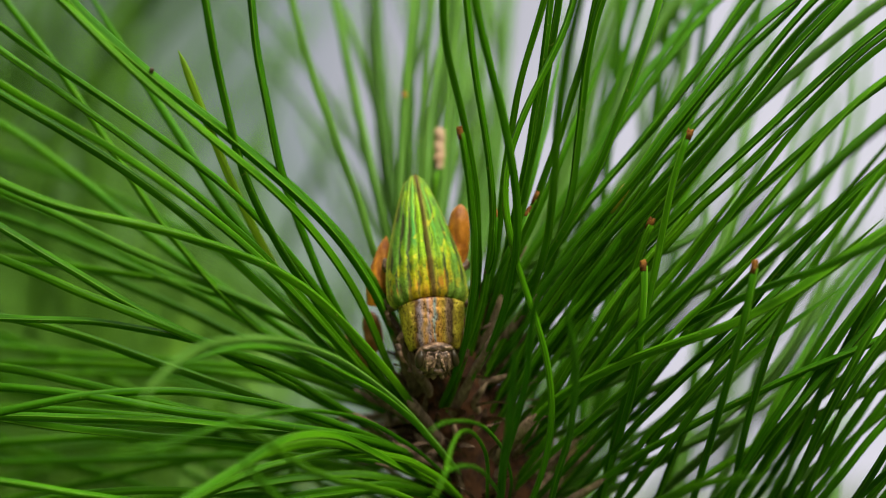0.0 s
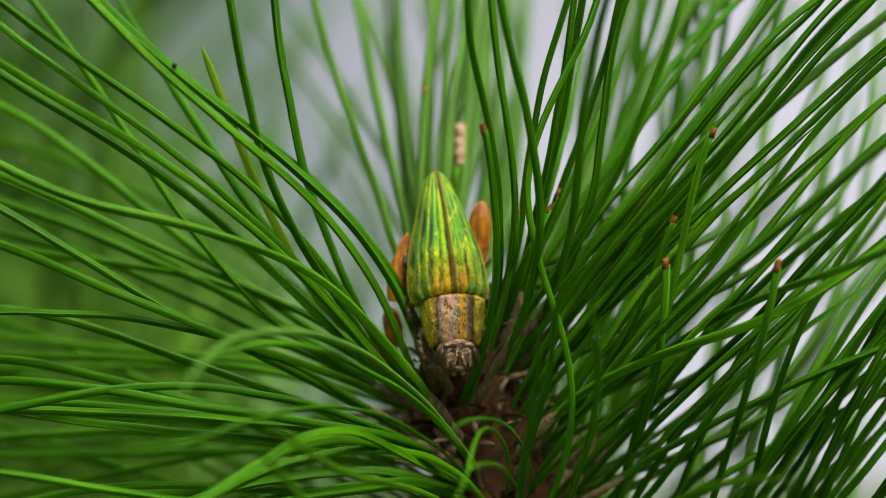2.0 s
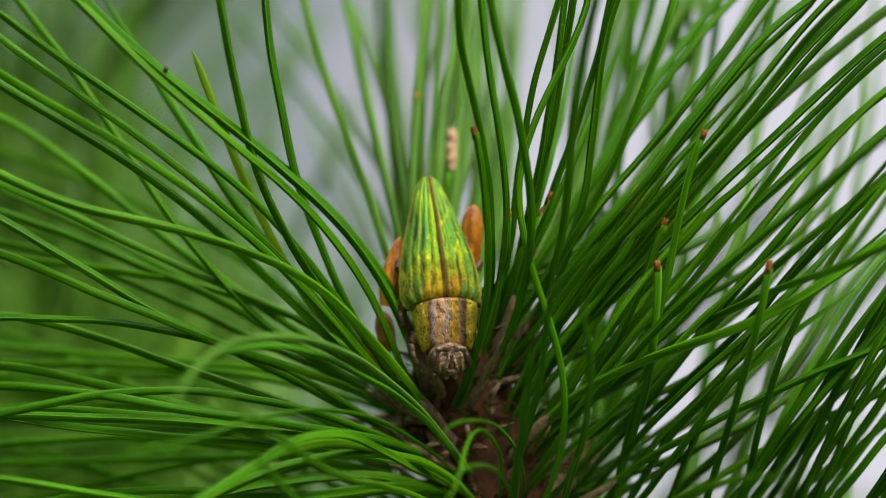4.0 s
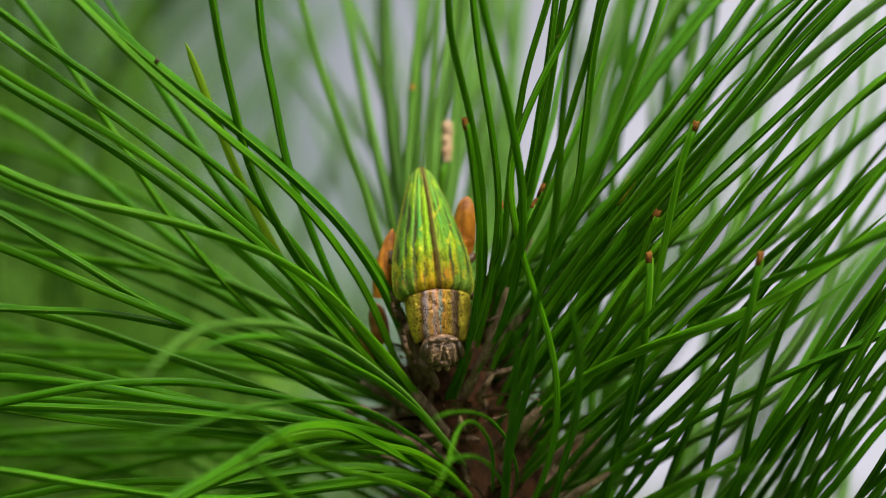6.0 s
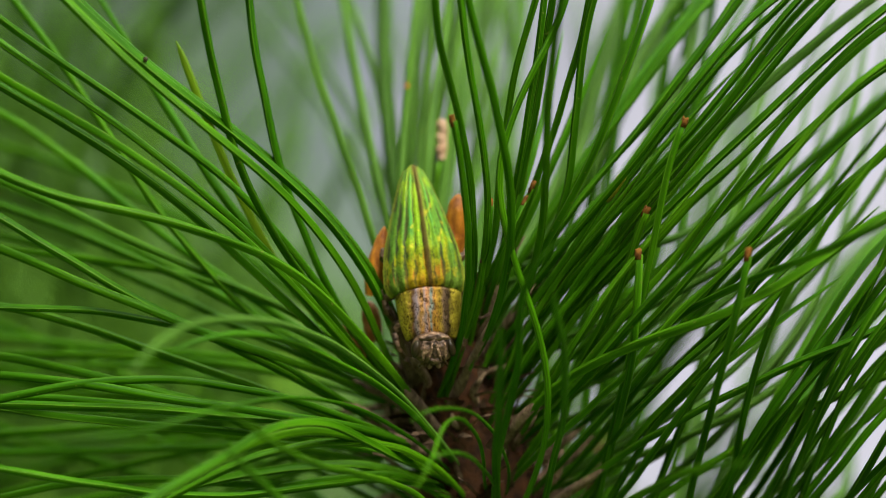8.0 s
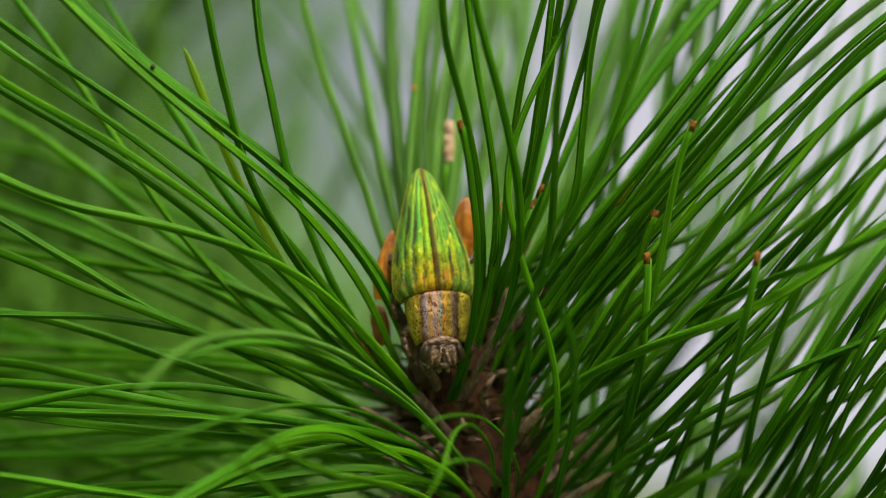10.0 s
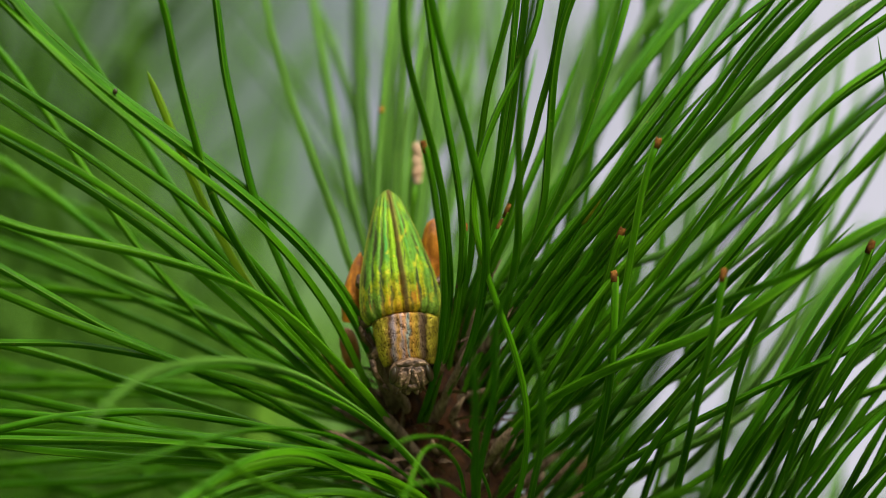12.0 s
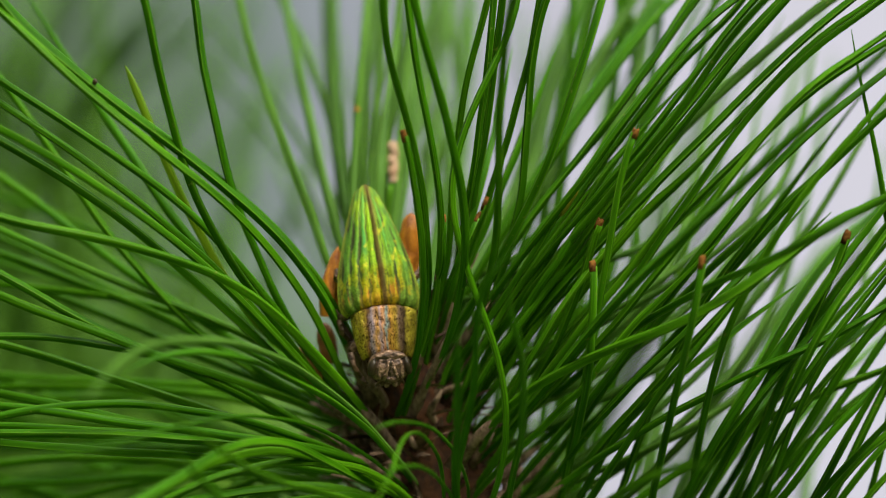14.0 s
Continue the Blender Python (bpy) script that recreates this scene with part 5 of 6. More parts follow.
    grow((5.4, 9, -25.6), (24.3, 2, 1.1), (0.9, 3.2, 0.2), slide=(-0.8, -1.4, -0.1), dip=(-2.7, -4.5, -3.6), thick=0.9, reach=12)
    grow((6.2, 9, -21.9), (19.9, 1, 0.9), (0.7, 1.8, 0.8), slide=(-0.4, -0.6, -0.2), dip=(-1.2, -1.8, -1.5), thick=0.9, reach=12)
    grow((4.7, 9, -19), (22.5, 9, 7.2), (2.1, 1.2, 1.5), dip=(-1.5, -2, -1.5), thick=0.9, reach=12)
    grow((15.1, 15.1, -58.9), (60.4, 8, -19.2), (-1.7, -3.9, -3.5, 1.1, 0.9), slide=(-0.2, 0.3, 0.2, -0.8, 0.2), dip=(-0.5, 0.2, -0.9, -7.1, -4.1), thick=0.9)
    grow((16.1, 15.6, -66.4), (57.6, -4, -8.3), (-3.4, -9.1, -12.3, 1.7, 1.7), slide=(-2.3, 6.3, 4.7, -5.1, -1), dip=(4.2, 11.3, 9.6, -4.9, -5.7), thick=0.9)
    grow((16.3, 15.6, -65.8), (56.6, -10, -21.9), (-2.3, -7.1, -12, -6.2, -2.8), slide=(-1.5, 6.1, 15.1, 7.3, -3), dip=(7.2, 14.3, 22.6, 16.5, -2.7), thick=0.9)
    grow((14.5, 14.9, -56.6), (50.9, -2, -12.9), (-2.6, -5.9, -2.1, 0.6, 0.6), slide=(0.7, 3.9, -0.9, -3.3, -0.2), dip=(3.3, 8.3, -0.4, -6.4, -4.8), thick=0.9)
    grow((14.5, 14.9, -56.6), (57, 35, -15.1), (-1.2, -2.4, 2.3, 1.8, 0.7), slide=(-0.6, 2.9, 4.8, 4.3, 2), dip=(-9.3, -19.5, -15.6, -9.3, -6), thick=0.9)
    grow((15.1, 15.2, -61.3), (47.3, -3, -14), (-2.7, -8.2, -3.9, 1.5, 0.8), slide=(-0.3, 5.3, 0.6, -4.5, -0.3), dip=(3.7, 9.7, 2.7, -5.4, -5), thick=0.9)
    grow((15.9, 15.4, -63.7), (59.4, 2, -19.6), (-2.2, -4.9, -6.4, -1.6, 0.9), slide=(-1, 2.2, 3.5, -1.3, -1.5), dip=(2.9, 6.3, 8.7, -4, -5.3), thick=0.9)
    grow((14.9, 15, -59.5), (58.6, 6, -7.1), (-3, -4.6, -0.7, 0.4, 1), slide=(0, 0.3, -0.9, -1.1, 0.1), dip=(-0.1, -0.1, -5.9, -6.1, -3.8), thick=0.9)
    grow((15.8, 15.5, -64.5), (59.7, 4, -12.5), (-2.7, -5.7, -7.1, 2.3, 2.4), slide=(-0.7, 2.3, 1.3, -2.1, -0.4), dip=(1.7, 5.5, 2.3, -6.8, -4.2), thick=0.9)
    grow((15.5, 15.4, -61.7), (65.5, 33.8, -14.1), (-1.3, -5.2, -2.1, 5.5, 1.3), slide=(-0.9, 3.1, 3.7, 3.8, 1.9), dip=(-9.1, -21.8, -18.7, -9.5, -6.7), thick=0.9)
    grow((15.6, 15.3, -60.2), (57.6, -8, -25.2), (-1.5, -4.5, -6.8, -5.1, -1.3), slide=(-1.6, 5.1, 12.8, 5.6, -1.9), dip=(6.2, 13, 20.4, 12.2, -0.1), thick=0.9)
    grow((16.7, 15.9, -70.3), (58.7, 0, -8.8), (-4.1, -9.3, -11.9, -0.5, 1.6), slide=(-1.8, 3, 2.9, -2.6, -1.5), dip=(3.1, 8.4, 6.5, -4.5, -3.6), thick=0.9)
    grow((14.2, 14.6, -55.6), (60.4, 8, -10.8), (-1.3, -1.5, 3.4, 3.3, 2.3), slide=(0, -0.1, -0.9, -0.3, 0.5), dip=(-1.5, -3.5, -6.7, -6, -3.7), thick=0.9)
    grow((15.6, 15.4, -63.5), (59, 4, -10.7), (-2.8, -6.3, -5.7, 3, 2.3), slide=(-0.5, 2.3, 0.2, -2.2, 0.1), dip=(1.3, 4.8, -0.3, -6.9, -3.9), thick=0.9)
    grow((11.5, 12.5, -42.9), (34.8, -50, -24.2), (-3.7, 2.4, 0.4, 2.6, 2.1), slide=(8.5, 0.2, 3.1, 2.2, 1), dip=(9.1, -0.1, 1.5, 3.1, 0.3), thick=1.05, reach=0)
    grow((16.8, 15.7, -68.8), (63.6, -6, -21.6), (-2.4, -6.5, -7.9, -2.2, 2.8), slide=(-1.9, 5.4, 6.7, -1.7, -1.4), dip=(5.1, 11.4, 15, 1.2, -2.5), thick=0.9)
    grow((17.4, 15.9, -72.6), (65.9, 2, -21.7), (-2.7, -5.6, -8.6, -0.4, 2.1), slide=(-1.1, 2.4, 4.2, -1.7, -1.9), dip=(3.3, 6.2, 9.9, -3.3, -5.7), thick=0.9)
    grow((17.6, 16, -73.7), (67.6, 4, -25.1), (-2.7, -4.8, -9.2, 0, 2.6), slide=(-1, 1.8, 4.5, -0.1, -2.4), dip=(3.1, 5.1, 9.8, -3.1, -6.9), thick=0.9)
    grow((16.1, 15.5, -65.6), (66.1, 8, -8), (-2.8, -8.7, -1.7, -0.2, -1.6), slide=(-0.5, 0.7, -0.5, -1.1, 0.5), dip=(-0.8, 0.6, -4.5, -9.1, -4.6), thick=0.9)
    grow((14.7, 15.3, -57.5), (56.8, -4, 0.8), (-3.5, -10.5, -10.6, -3.1, -3.4), slide=(-2.1, 4.8, 3.6, -3.1, -0.5), dip=(4.5, 11.8, 11, -2.2, -2.5), cut=True, thick=0.9, reach=0)
    grow((18.7, 16.4, -80.6), (58.6, -2, 27.3), (-14.3, -22.1, -28.2, -25.6, -9.6), slide=(-2.5, -4.5, 1.5, 2.2, 0.4), dip=(2, 4.3, -5.1, -4.6, -3.1), thick=0.75, reach=0)
    grow((15.4, 15.3, -60.7), (64.9, -2, -4.9), (-3.3, -8.7, -7, -1, -0.4), slide=(-1.1, 3.2, 1.7, -3.1, -0.4), dip=(3.2, 8.6, 5.5, -5, -3.3), thick=0.9)
    grow((17.4, 16, -72.6), (65.1, 4, -13.8), (-4.1, -9.1, -11.1, -4.4, -2.2), slide=(-1.2, 1.5, 2.7, -1.9, -0.8), dip=(2.4, 4.8, 7.6, -6, -5.9), thick=0.9)


def fill_fan(count, seed, heights, angles, back, length, bend):
    """Further needles behind the front ones: root height range on the stem (mm), angle range above the horizon (degrees),
    how far the tips lie behind (mm), length range and bend range."""
    r = random.Random(seed)
    for i in range(count):
        z = r.uniform(*heights)
        x, y, rad = stem_at(z)
        a = radians(r.uniform(*angles))
        d = r.uniform(*back)
        size = r.uniform(*length)
        b = r.uniform(*bend) * size / 60
        side = 1 if math.cos(a) > 0 else -1
        root = (x + side * rad * 0.7, y + rad * r.uniform(0.0, 0.9), z)
        tip = (root[0] + size * math.cos(a), root[1] + d, root[2] + size * math.sin(a))
        grow(root, tip, (b * side + r.uniform(-4, 4), b * side * r.uniform(0.7, 1.3) + r.uniform(-5, 5), b * side * r.uniform(0.3, 1.2) + r.uniform(-5, 5)))


def yellow_patch():
    """A stretch of one needle that has gone yellow."""
    line = bow_curve((21.0, -1.85, 4.65), (23.3, -2.2, 8.05), (0.0, 0.0, 0.0), steps=9)
    v, f, uv = tube(line, [0.60 * MM * k for k in (0.7, 0.98, 1, 1, 1, 1, 1, 0.98, 0.7)], 10)
    linked("yellowed_stretch", smooth_mesh("yellowed_stretch", v, f, uv), YELLOW, shoot, "yellowed stretch of a green needle")


def speck(place, size, mat, label):
    """A small spot on a needle."""
    ob = part("speck", blob(size, size * 0.8, size * 1.2, 0.3, 3, place[0], 14), mat, shoot, label)
    ob.location = Vector(place) * MM


def build_shoot():
    build_stem()
    build_bracts()
    build_sheaths()
    build_dry_fringe()
    upper_left_needles()
    left_needles()
    arching = near_left_needles()
    curled_needles()
    back_needles()
    upright_needles()
    upper_right_needles()
    lower_right_needles()
    fill_fan(25, 13, (-60, -14), (150, 202), (25, 75), (80, 110), (-3, 8))
    fill_fan(9, 21, (-36, -17), (160, 204), (8, 26), (80, 105), (-3, 6))
    fill_fan(8, 33, (-48, -24), (60, 80), (10, 34), (70, 105), (-6, 6))
    fill_fan(6, 35, (-64, -36), (66, 84), (8, 24), (70, 100), (-5, 5))
    yellow_patch()
    # a dry stub behind the beetle
    grow((-1.0, 19.0, -6.0), (-0.55, 23.6, 11.5), (0.3, 0.3, 0.2), thick=1.1, sheath=False, blunt=True, reach=0)
    stub = grow((-0.56, 23.5, 11.0), (-0.45, 24.6, 16.5), (0.0, 0.1, 0.0), mat=DRY, thick=1.25, name="dry_stub", sheath=False, blunt=True, reach=0)
    tagged(stub, "pale tan dry needle stub")
    speck((-35.2, -14.6, 21.6), 0.3, EYE, "dark speck on a green needle")
    speck((-5.3, 24.5, 21.3), 0.35, BUD, "small orange spot on a green needle")
    return arching


def build_bud(centre, length, width, lean, label="orange-brown resinous bud", scales=13, mat=None, pointed=False):
    """A blunt bud of overlapping scales."""
    verts, faces = [], []
    rows, cols = 60, 44
    for i in range(rows):
        s = i / (rows - 1)
        full = 1 - max(0.0, (s - 0.55) / 0.45) ** 2.3
        if pointed:
            full = 1 - max(0.0, (s - 0.25) / 0.75) ** 1.9
        w = width / 2 * max(0.02, full) ** (0.8 if pointed else 0.55) * (0.75 + 0.25 * min(1, s / 0.3))
        for k in range(cols):
            a = 2 * math.pi * k / cols
            turn = 5 * a / (2 * math.pi)
            lap = (s * scales + 0.9 * abs(turn % 1 - 0.5) * 2 + 0.5 * (int(turn) % 2)) % 1
            r = w * (1.0 + 0.022 * lap ** 2 + 0.07 * noise.noise((a * 1.5, s * 6, width)))
            verts.append((r * math.cos(a) * MM, r * math.sin(a) * MM, (s - 0.5) * length * MM))
    for i in range(rows - 1):
        for k in range(cols):
            faces.append((i * cols + k, i * cols + (k + 1) % cols, (i + 1) * cols + (k + 1) % cols, (i + 1) * cols + k))
    faces.append(tuple((rows - 1) * cols + k for k in range(cols)))
    ob = linked("bud", smooth_mesh("bud", verts, faces), mat or BUD, shoot, label)
    ob.matrix_basis = pose(*[c * MM for c in centre], 0, lean, 0)
    return ob


# ---- the beetle ----
def elytron_mesh(side):
    """A wing case: x across from the seam, y from the shoulder to the tip, z up from the back, in mm."""
    rows, cols = 60, 40
    prof = ([0, 0.03, 0.08, 0.2, 0.35, 0.5, 0.65, 0.8, 0.9, 0.96, 1.0], [4.35, 5.0, 5.3, 5.25, 4.85, 4.15, 3.35, 2.5, 1.85, 1.35, 0.35])
    verts, uvs = [], []
    for i in range(rows):
        v = i / (rows - 1)
        w = np.interp(v, *prof)
        h = np.interp(v, [0, 0.05, 0.3, 0.7, 1], [2.2, 2.7, 3.1, 2.4, 0.8])
        for k in range(cols):
            u = k / (cols - 1)
            x = 0.005 + (w - 0.005) * math.sin(u * math.pi / 2) ** 0.96
            q = x / (w + 0.02)
            z = h * (max(0.0, 1 - q ** 2.5)) ** 0.62
            z += 0.14 * math.cos(2 * math.pi * (q * 4.4 - 0.55)) * (1 - v) ** 0.3 * (1 - q ** 6)
            z += 0.05 * noise.noise((x * 1.4, v * 9, side * 3.0))
            if u > 0.94:
                z += 0.10
            y = 17.2 * v - 0.6 * (1 - v) + 0.75 * (1 - q * q) * (1 - v) ** 3
            verts.append((side * x * MM, y * MM, z * MM))
            uvs.append((q, v))
    faces = []
    for i in range(rows - 1):
        for k in range(cols - 1):
            a, b, c, d = i * cols + k, i * cols + k + 1, (i + 1) * cols + k + 1, (i + 1) * cols + k
            faces.append((a, b, c, d) if side > 0 else (d, c, b, a))
    return smooth_mesh("elytron", verts, faces, uvs)


def blob(rx, ry, rz, rough=0.0, freq=1.0, seed=0.0, seg=32):
    bm = bmesh.new()
    bmesh.ops.create_uvsphere(bm, u_segments=seg, v_segments=seg // 2, radius=1)
    for v in bm.verts:
        k = 1 + rough * noise.noise(v.co * freq + Vector((seed, 0, 0)))
        v.co = Vector((v.co.x * rx, v.co.y * ry, v.co.z * rz)) * k * MM
    return bm


def pronotum_mesh():
    rows, cols = 40, 64
    verts = []
    for i in range(rows):
        v = i / (rows - 1)
        w = np.interp(v, [0, 0.06, 0.3, 0.7, 0.95, 1], [4.15, 4.3, 4.2, 3.85, 3.3, 3.1])
        h = np.interp(v, [0, 0.05, 0.5, 0.9, 1], [2.2, 2.5, 2.55, 2.1, 1.7])
        for k in range(cols):
            u = k / (cols - 1) * 2 - 1
            x = w * math.sin(u * math.pi / 2)
            q = abs(x) / (w + 0.01)
            z = h * max(0.0, 1 - q ** 2.6) ** 0.6
            z += 0.17 * noise.noise((x * 2.6, v * 5.0, 1.0)) * (1 - q ** 4) + 0.08 * noise.noise((x * 6, v * 13, 5.0))
            z -= 0.10 * math.exp(-((x - 0.05) / 0.28) ** 2) + 0.14 * math.exp(-((abs(x) - 2.2) / 0.4) ** 2)
            y = -6.1 * v + 0.6 * (1 - q * q) * (1 - v) + 0.45 * (1 - q * q) * v
            verts.append((x * MM, y * MM, z * MM))
    faces = [(i * cols + k, (i + 1) * cols + k, (i + 1) * cols + k + 1, i * cols + k + 1) for i in range(rows - 1) for k in range(cols - 1)]
    return smooth_mesh("pronotum", verts, faces)


def limb(points, radii, sides=9):
    v, f, uv = tube([np.array(p) * MM for p in points], [r * MM for r in radii], sides)
    return smooth_mesh("leg", v, f, uv)


def build_beetle():
    beetle = tagged(new("jewel_beetle"), "metallic golden-green jewel beetle, bronze head down on the pine stem", "beetle")
    beetle.empty_display_size = 0.01
    for side in (-1, 1):
        e = linked("elytron", elytron_mesh(side), ELYTRON, beetle, "ribbed golden-green metallic wing case")
        e.matrix_basis = pose(-0.35 * MM, 0, 0, 0, 0, 1.0)
        mod = e.modifiers.new("shell", "SOLIDIFY")
        mod.thickness, mod.offset = 0.00025, -1
    ab = blob(4.3, 8.8, 1.9, 0.05, 2)
    bmesh.ops.translate(ab, verts=ab.verts, vec=(0, 7.6 * MM, -0.2 * MM))
    for v in ab.verts:
        if v.co.y > 7 * MM:
            v.co.x *= max(0.2, 1 - (v.co.y / MM - 7) / 13)
    part("abdomen", ab, LEG, beetle, "dark bronze underside")
    p = linked("pronotum", pronotum_mesh(), PRONOTUM, beetle, "pitted bronze and gold collar plate")
    mod = p.modifiers.new("shell", "SOLIDIFY")
    mod.thickness, mod.offset = 0.0003, -1
    p.matrix_basis = pose(0, -0.1 * MM, 0, 10, 0, 0)
    v, f, uv = tube([np.array((0.05, -1.2 - 0.42 * i, 2.22 - 0.085 * i)) * MM for i in range(9)], [r * MM for r in (0.10, 0.22, 0.25, 0.24, 0.21, 0.18, 0.14, 0.10, 0.04)], 8)
    linked("groove", smooth_mesh("groove", v, f, uv), GROOVE, p, "pale blue-bronze middle line")
    thorax = blob(3.9, 3.4, 1.7, 0.04, 2)
    bmesh.ops.translate(thorax, verts=thorax.verts, vec=(0, -2.6 * MM, -0.5 * MM))
    part("thorax", thorax, LEG, beetle, "dark bronze underside")
    # head, bent down, the face towards the front
    hm = blob(2.75, 2.2, 1.9, 0.0)
    for v in hm.verts:
        x, y, z = v.co / MM
        ridge = 0.16 * math.cos(x * 5.2) * math.exp(-(x / 2.0) ** 2) + 0.16 * noise.noise((x * 2.5, y * 2.5, z))
        v.co += Vector((0, 0, max(0, z) / 1.9 * ridge)) * MM
    head = part("head", hm, HEAD, beetle, "wrinkled brown bronze face")
    head.matrix_basis = pose(0, -7.3 * MM, -0.1 * MM, 20, 0, 0)
    for side in (-1, 1):
        eye = part("eye", blob(0.6, 1.2, 0.8, 0.0, seg=24), EYE, head, "glossy dark brown eye")
        eye.matrix_basis = pose(side * 2.2 * MM, 0.0, 0.85 * MM, 0, 0, side * 14)
        for j in range(2):
            mandible = part("mandible", blob(0.35, 0.7 - 0.2 * j, 0.3, 0.2, 3, j, 16), LEG if j else HEAD, head)
            mandible.matrix_basis = pose(side * (0.45 + 0.55 * j) * MM, -2.0 * MM, (0.8 - 0.3 * j) * MM, 0, 0, side * 20)
        for j, (x0, x1, y1) in enumerate(((0.15, 0.85, -1.6), (1.35, 1.45, -1.5))):
            ridge = [(side * (x0 + (x1 - x0) * s), 0.75 + (y1 - 0.75) * s, 1.86 - 0.3 * s * s - 0.22 * j) for s in np.linspace(0, 1, 8)]
            linked("ridge", limb(ridge, [0.1, 0.2, 0.24, 0.24, 0.22, 0.22, 0.2, 0.1], 8), RIDGE, head, "pale brown ridge")
        feeler = [(side * (0.8 + 0.12 * i), -0.9 - 0.17 * i, 1.7 - 0.10 * i - 0.012 * i * i) for i in range(10)]
        linked("antenna", limb(feeler, [0.2, 0.16, 0.2, 0.15, 0.2, 0.15, 0.19, 0.14, 0.16, 0.08], 8), LEG, head, "short dark toothed feeler")
    pit = part("pit", blob(0.3, 0.4, 0.2, 0.1, 3, 2, 14), EYE, head, "dark pit between the eyes")
    pit.matrix_basis = pose(0, 0.35 * MM, 1.88 * MM)
    lip = part("clypeus", blob(0.95, 0.5, 0.4, 0.25, 3, 4, 20), HEAD, head)
    lip.matrix_basis = pose(0, -1.5 * MM, 1.35 * MM)
    brow = part("brow", blob(1.9, 0.5, 0.4, 0.2, 2, 7, 24), HEAD, head, "pinkish bronze brow")
    brow.matrix_basis = pose(0, 1.35 * MM, 1.35 * MM)
    # legs that hold the stem
    for side in (-1, 1):
        for y0, out, down, foot in ((-3.6, 4.6, -2.2, -8.6), (0.6, 5.6, -2.6, -3.4), (4.0, 5.4, -2.8, 8.6)):
            leg = linked("leg", limb([(side * 2.2, y0, -1.2), (side * 3.4, y0 + 0.1, -1.1), (side * out, y0 + (foot - y0) * 0.25, -0.9)], [0.55, 0.75, 0.5]), LEG, beetle)
            linked("shin", limb([(side * out, y0 + (foot - y0) * 0.25, -0.9), (side * (out - 0.3), y0 + (foot - y0) * 0.6, down + 0.6), (side * (out - 1.2), y0 + (foot - y0) * 0.85, down)], [0.45, 0.38, 0.3]), LEG, leg)
            linked("foot", limb([(side * (out - 1.2), y0 + (foot - y0) * 0.85, down), (side * (out - 1.7), foot, down - 0.6), (side * (out - 2.1), foot + 0.2, down - 1.0)], [0.28, 0.32, 0.15]), LEG, leg)
    # dorsal side to the front, head down, tip of the wing cases leaning back
    beetle.matrix_basis = pose(-1.55 * MM, 2.0 * MM, -6.9 * MM) @ pose(0, 0, 0, 0, -5.5, 0) @ pose(0, 0, 0, 90 - 17, 0, 0) @ pose(0, 0, 0, 0, 10, 0)
    return beetle


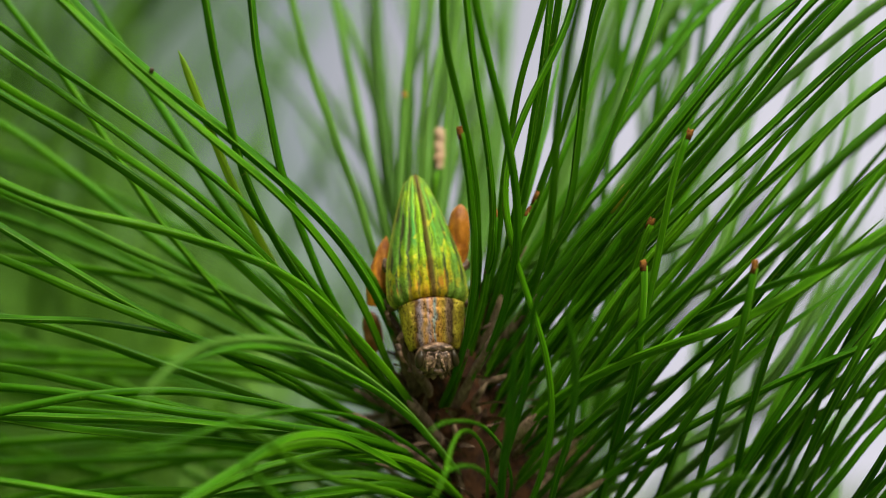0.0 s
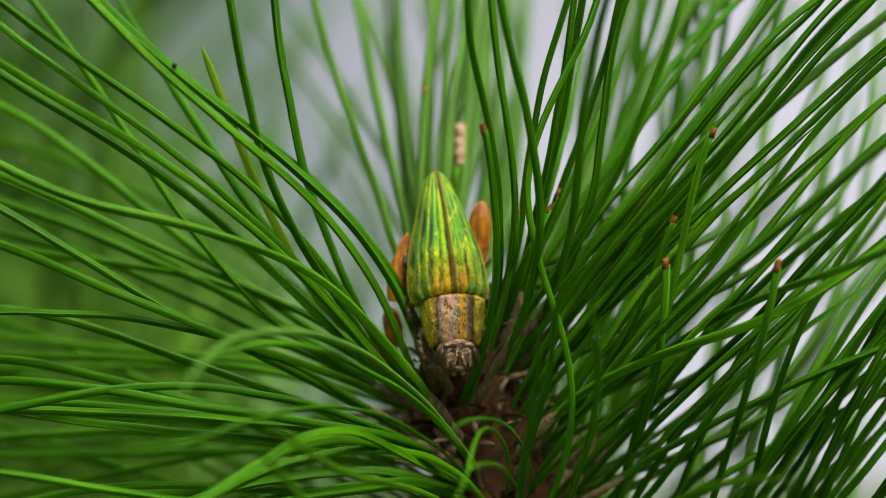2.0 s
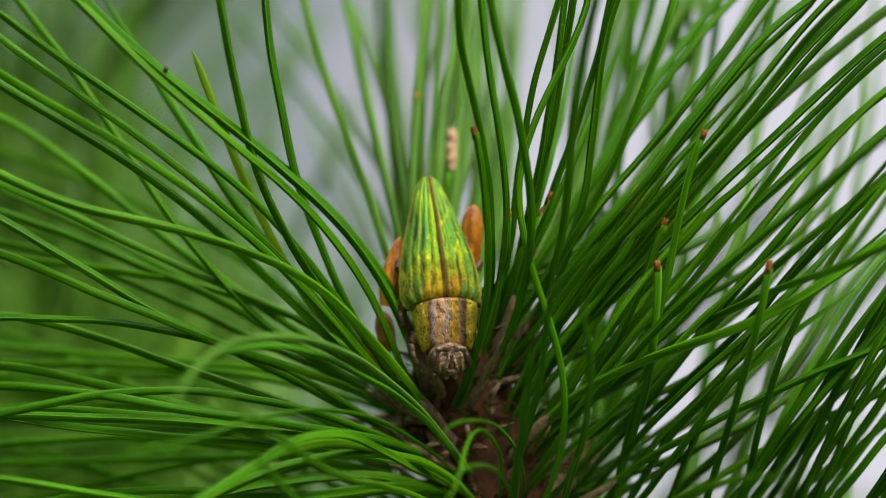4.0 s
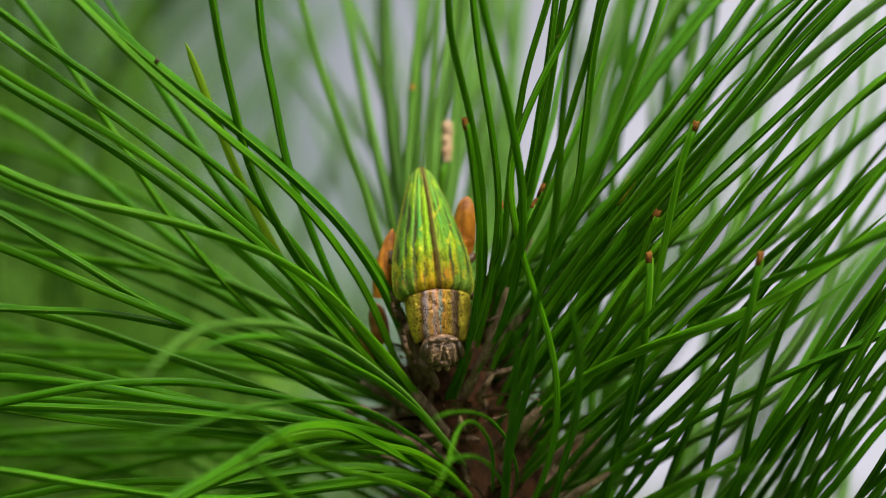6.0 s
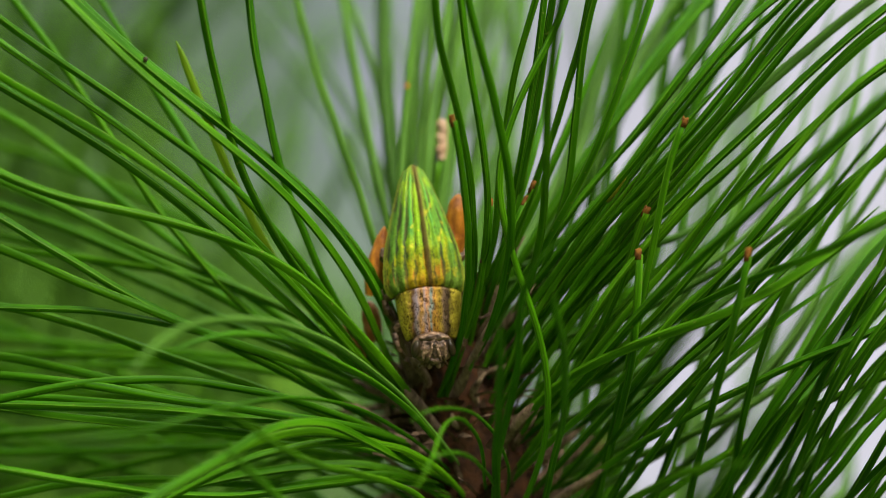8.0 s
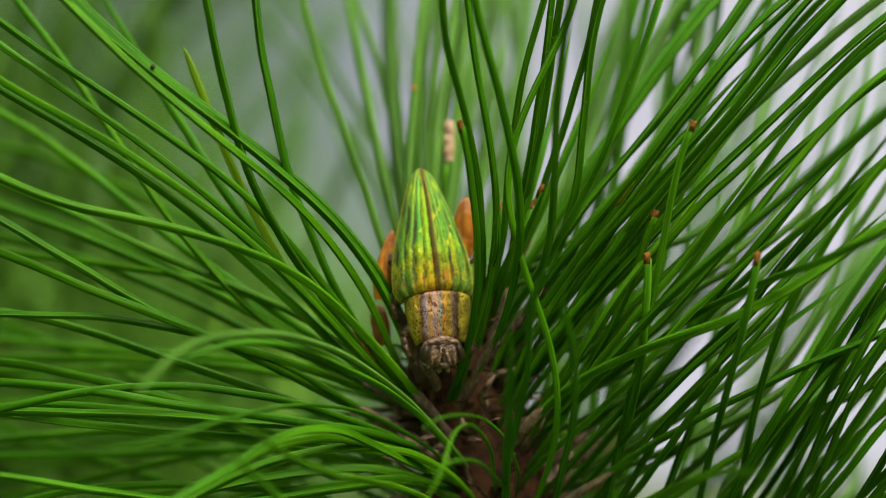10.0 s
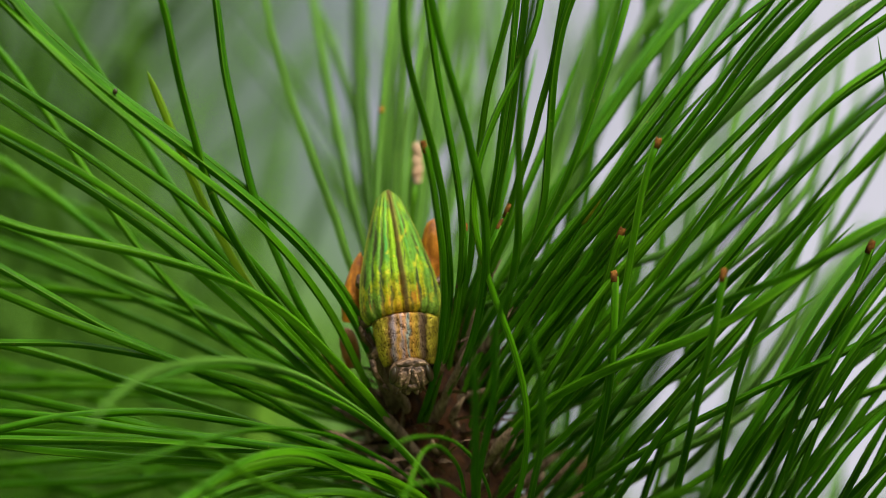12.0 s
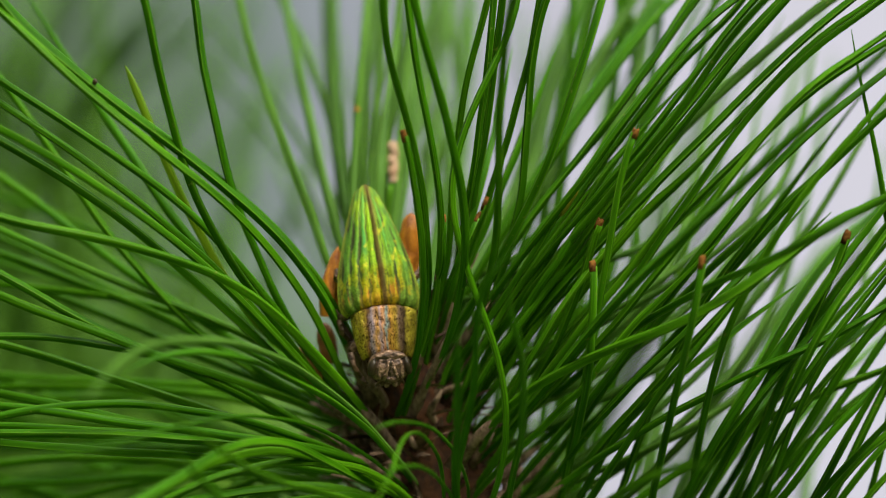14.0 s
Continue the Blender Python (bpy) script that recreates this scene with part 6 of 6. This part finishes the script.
def far_shoots():
    """Neighbouring shoots of the same tree, well behind."""
    r = random.Random(31)
    for (x, y, z), tilt, count in (((70, 110, -85), 75, 26), ((24, 150, -45), 84, 48), ((-150, 160, -55), 15, 70), ((-85, 210, -75), 100, 84), ((-60, 190, -62), 104, 60), ((-104, 200, -30), 100, 66), ((-140, 240, -40), 80, 90), ((-118, 250, 10), 90, 75), ((-40, 320, -85), 100, 60), ((-120, 420, -60), 100, 120), ((-230, 640, 20), 80, 130), ((20, 620, -220), 90, 90)):
        tuft = tagged(new("pine_shoot"), "distant green pine shoot with many long needles", "pine shoot", "neighbouring pine shoots")
        tuft.location = (x * MM, y * MM, z * MM)
        verts, faces, uvs = [], [], []
        for i in range(count):
            if i % 3 == 0:
                a = radians(tilt + r.uniform(-70, 70) * (0.7 if tilt > 80 else 0.8))
                size = r.uniform(80, 130) if y > 120 else r.uniform(45, 85)
                foot = (r.uniform(-4, 4), r.uniform(-4, 4), r.uniform(-40, 10))
                end = (foot[0] + size * math.cos(a) * r.uniform(0.6, 1), foot[1] + r.uniform(-60, 60), foot[2] + size * math.sin(a))
                bend = r.uniform(-6, 6)
            root = [c + r.uniform(-1, 1) for c in foot]
            tip = [c + r.uniform(-4, 4) for c in end]
            v, f, uv = tube(bow_curve(root, tip, [bend + r.uniform(-1, 1)] * 3, steps=9), [0.6 * MM] * 8 + [0.1 * MM], 6)
            n = len(verts)
            verts += list(v)
            uvs += uv
            faces += [tuple(k + n for k in q) for q in f]
        needles = linked("needles", smooth_mesh("needles", verts, faces, uvs), HAZED_NEEDLE, tuft)
        tagged(needles, kind="stuff")
        v, f, uv = tube([np.array((-0.1 * k * k, 2.0 * k, 8 - 12.0 * k)) * MM for k in range(12)] + [np.array((-20, 30, -1320 - z)) * MM], [(3 + 0.5 * k) * MM for k in range(13)], 12)
        linked("stem", smooth_mesh("stem", v, f, uv), BARK, tuft)


arching_needle = build_shoot()
build_bud((-8.0, 6.0, -2.9), 9.2, 3.4, 8, pointed=True)
build_bud((2.0, 6.0, 1.6), 8.4, 2.9, 4)
build_bud((-9.2, 9.0, -10.8), 5.4, 2.4, -10, "brown bud partly behind needles", mat=BROWN_BUD)
build_bud((-11.6, 7.0, -13.5), 5.0, 2.4, -24, "brown bud partly behind needles", mat=BROWN_BUD)
build_beetle()
far_shoots()


def motions():
    # one long needle near the lens sways a little in the air: seconds, turn and dip in degrees
    sway = [(0.0, -1.8, 1.1), (1.0, -1.1, 1.0), (2.0, -0.3, 0.4), (3.0, 0.4, 1.2), (6.0, -1.6, 0.2), (7.0, -1.2, 0.3), (8.0, -0.9, 0.1), (8.5, -0.3, 0.1), (11.0, -2.1, 1.5), (12.0, -2.2, 1.6), (12.5, -2.3, 1.9), (13.0, -0.9, 0.8), (14.0, -0.5, 0.8)]
    foot = Vector((2.2, 7.0, -29.1)) * MM
    walk(arching_needle, [(t, pose(*foot) @ pose(0, 0, 0, dip, 0, turn) @ pose(*-foot)) for t, turn, dip in sway])


motions()
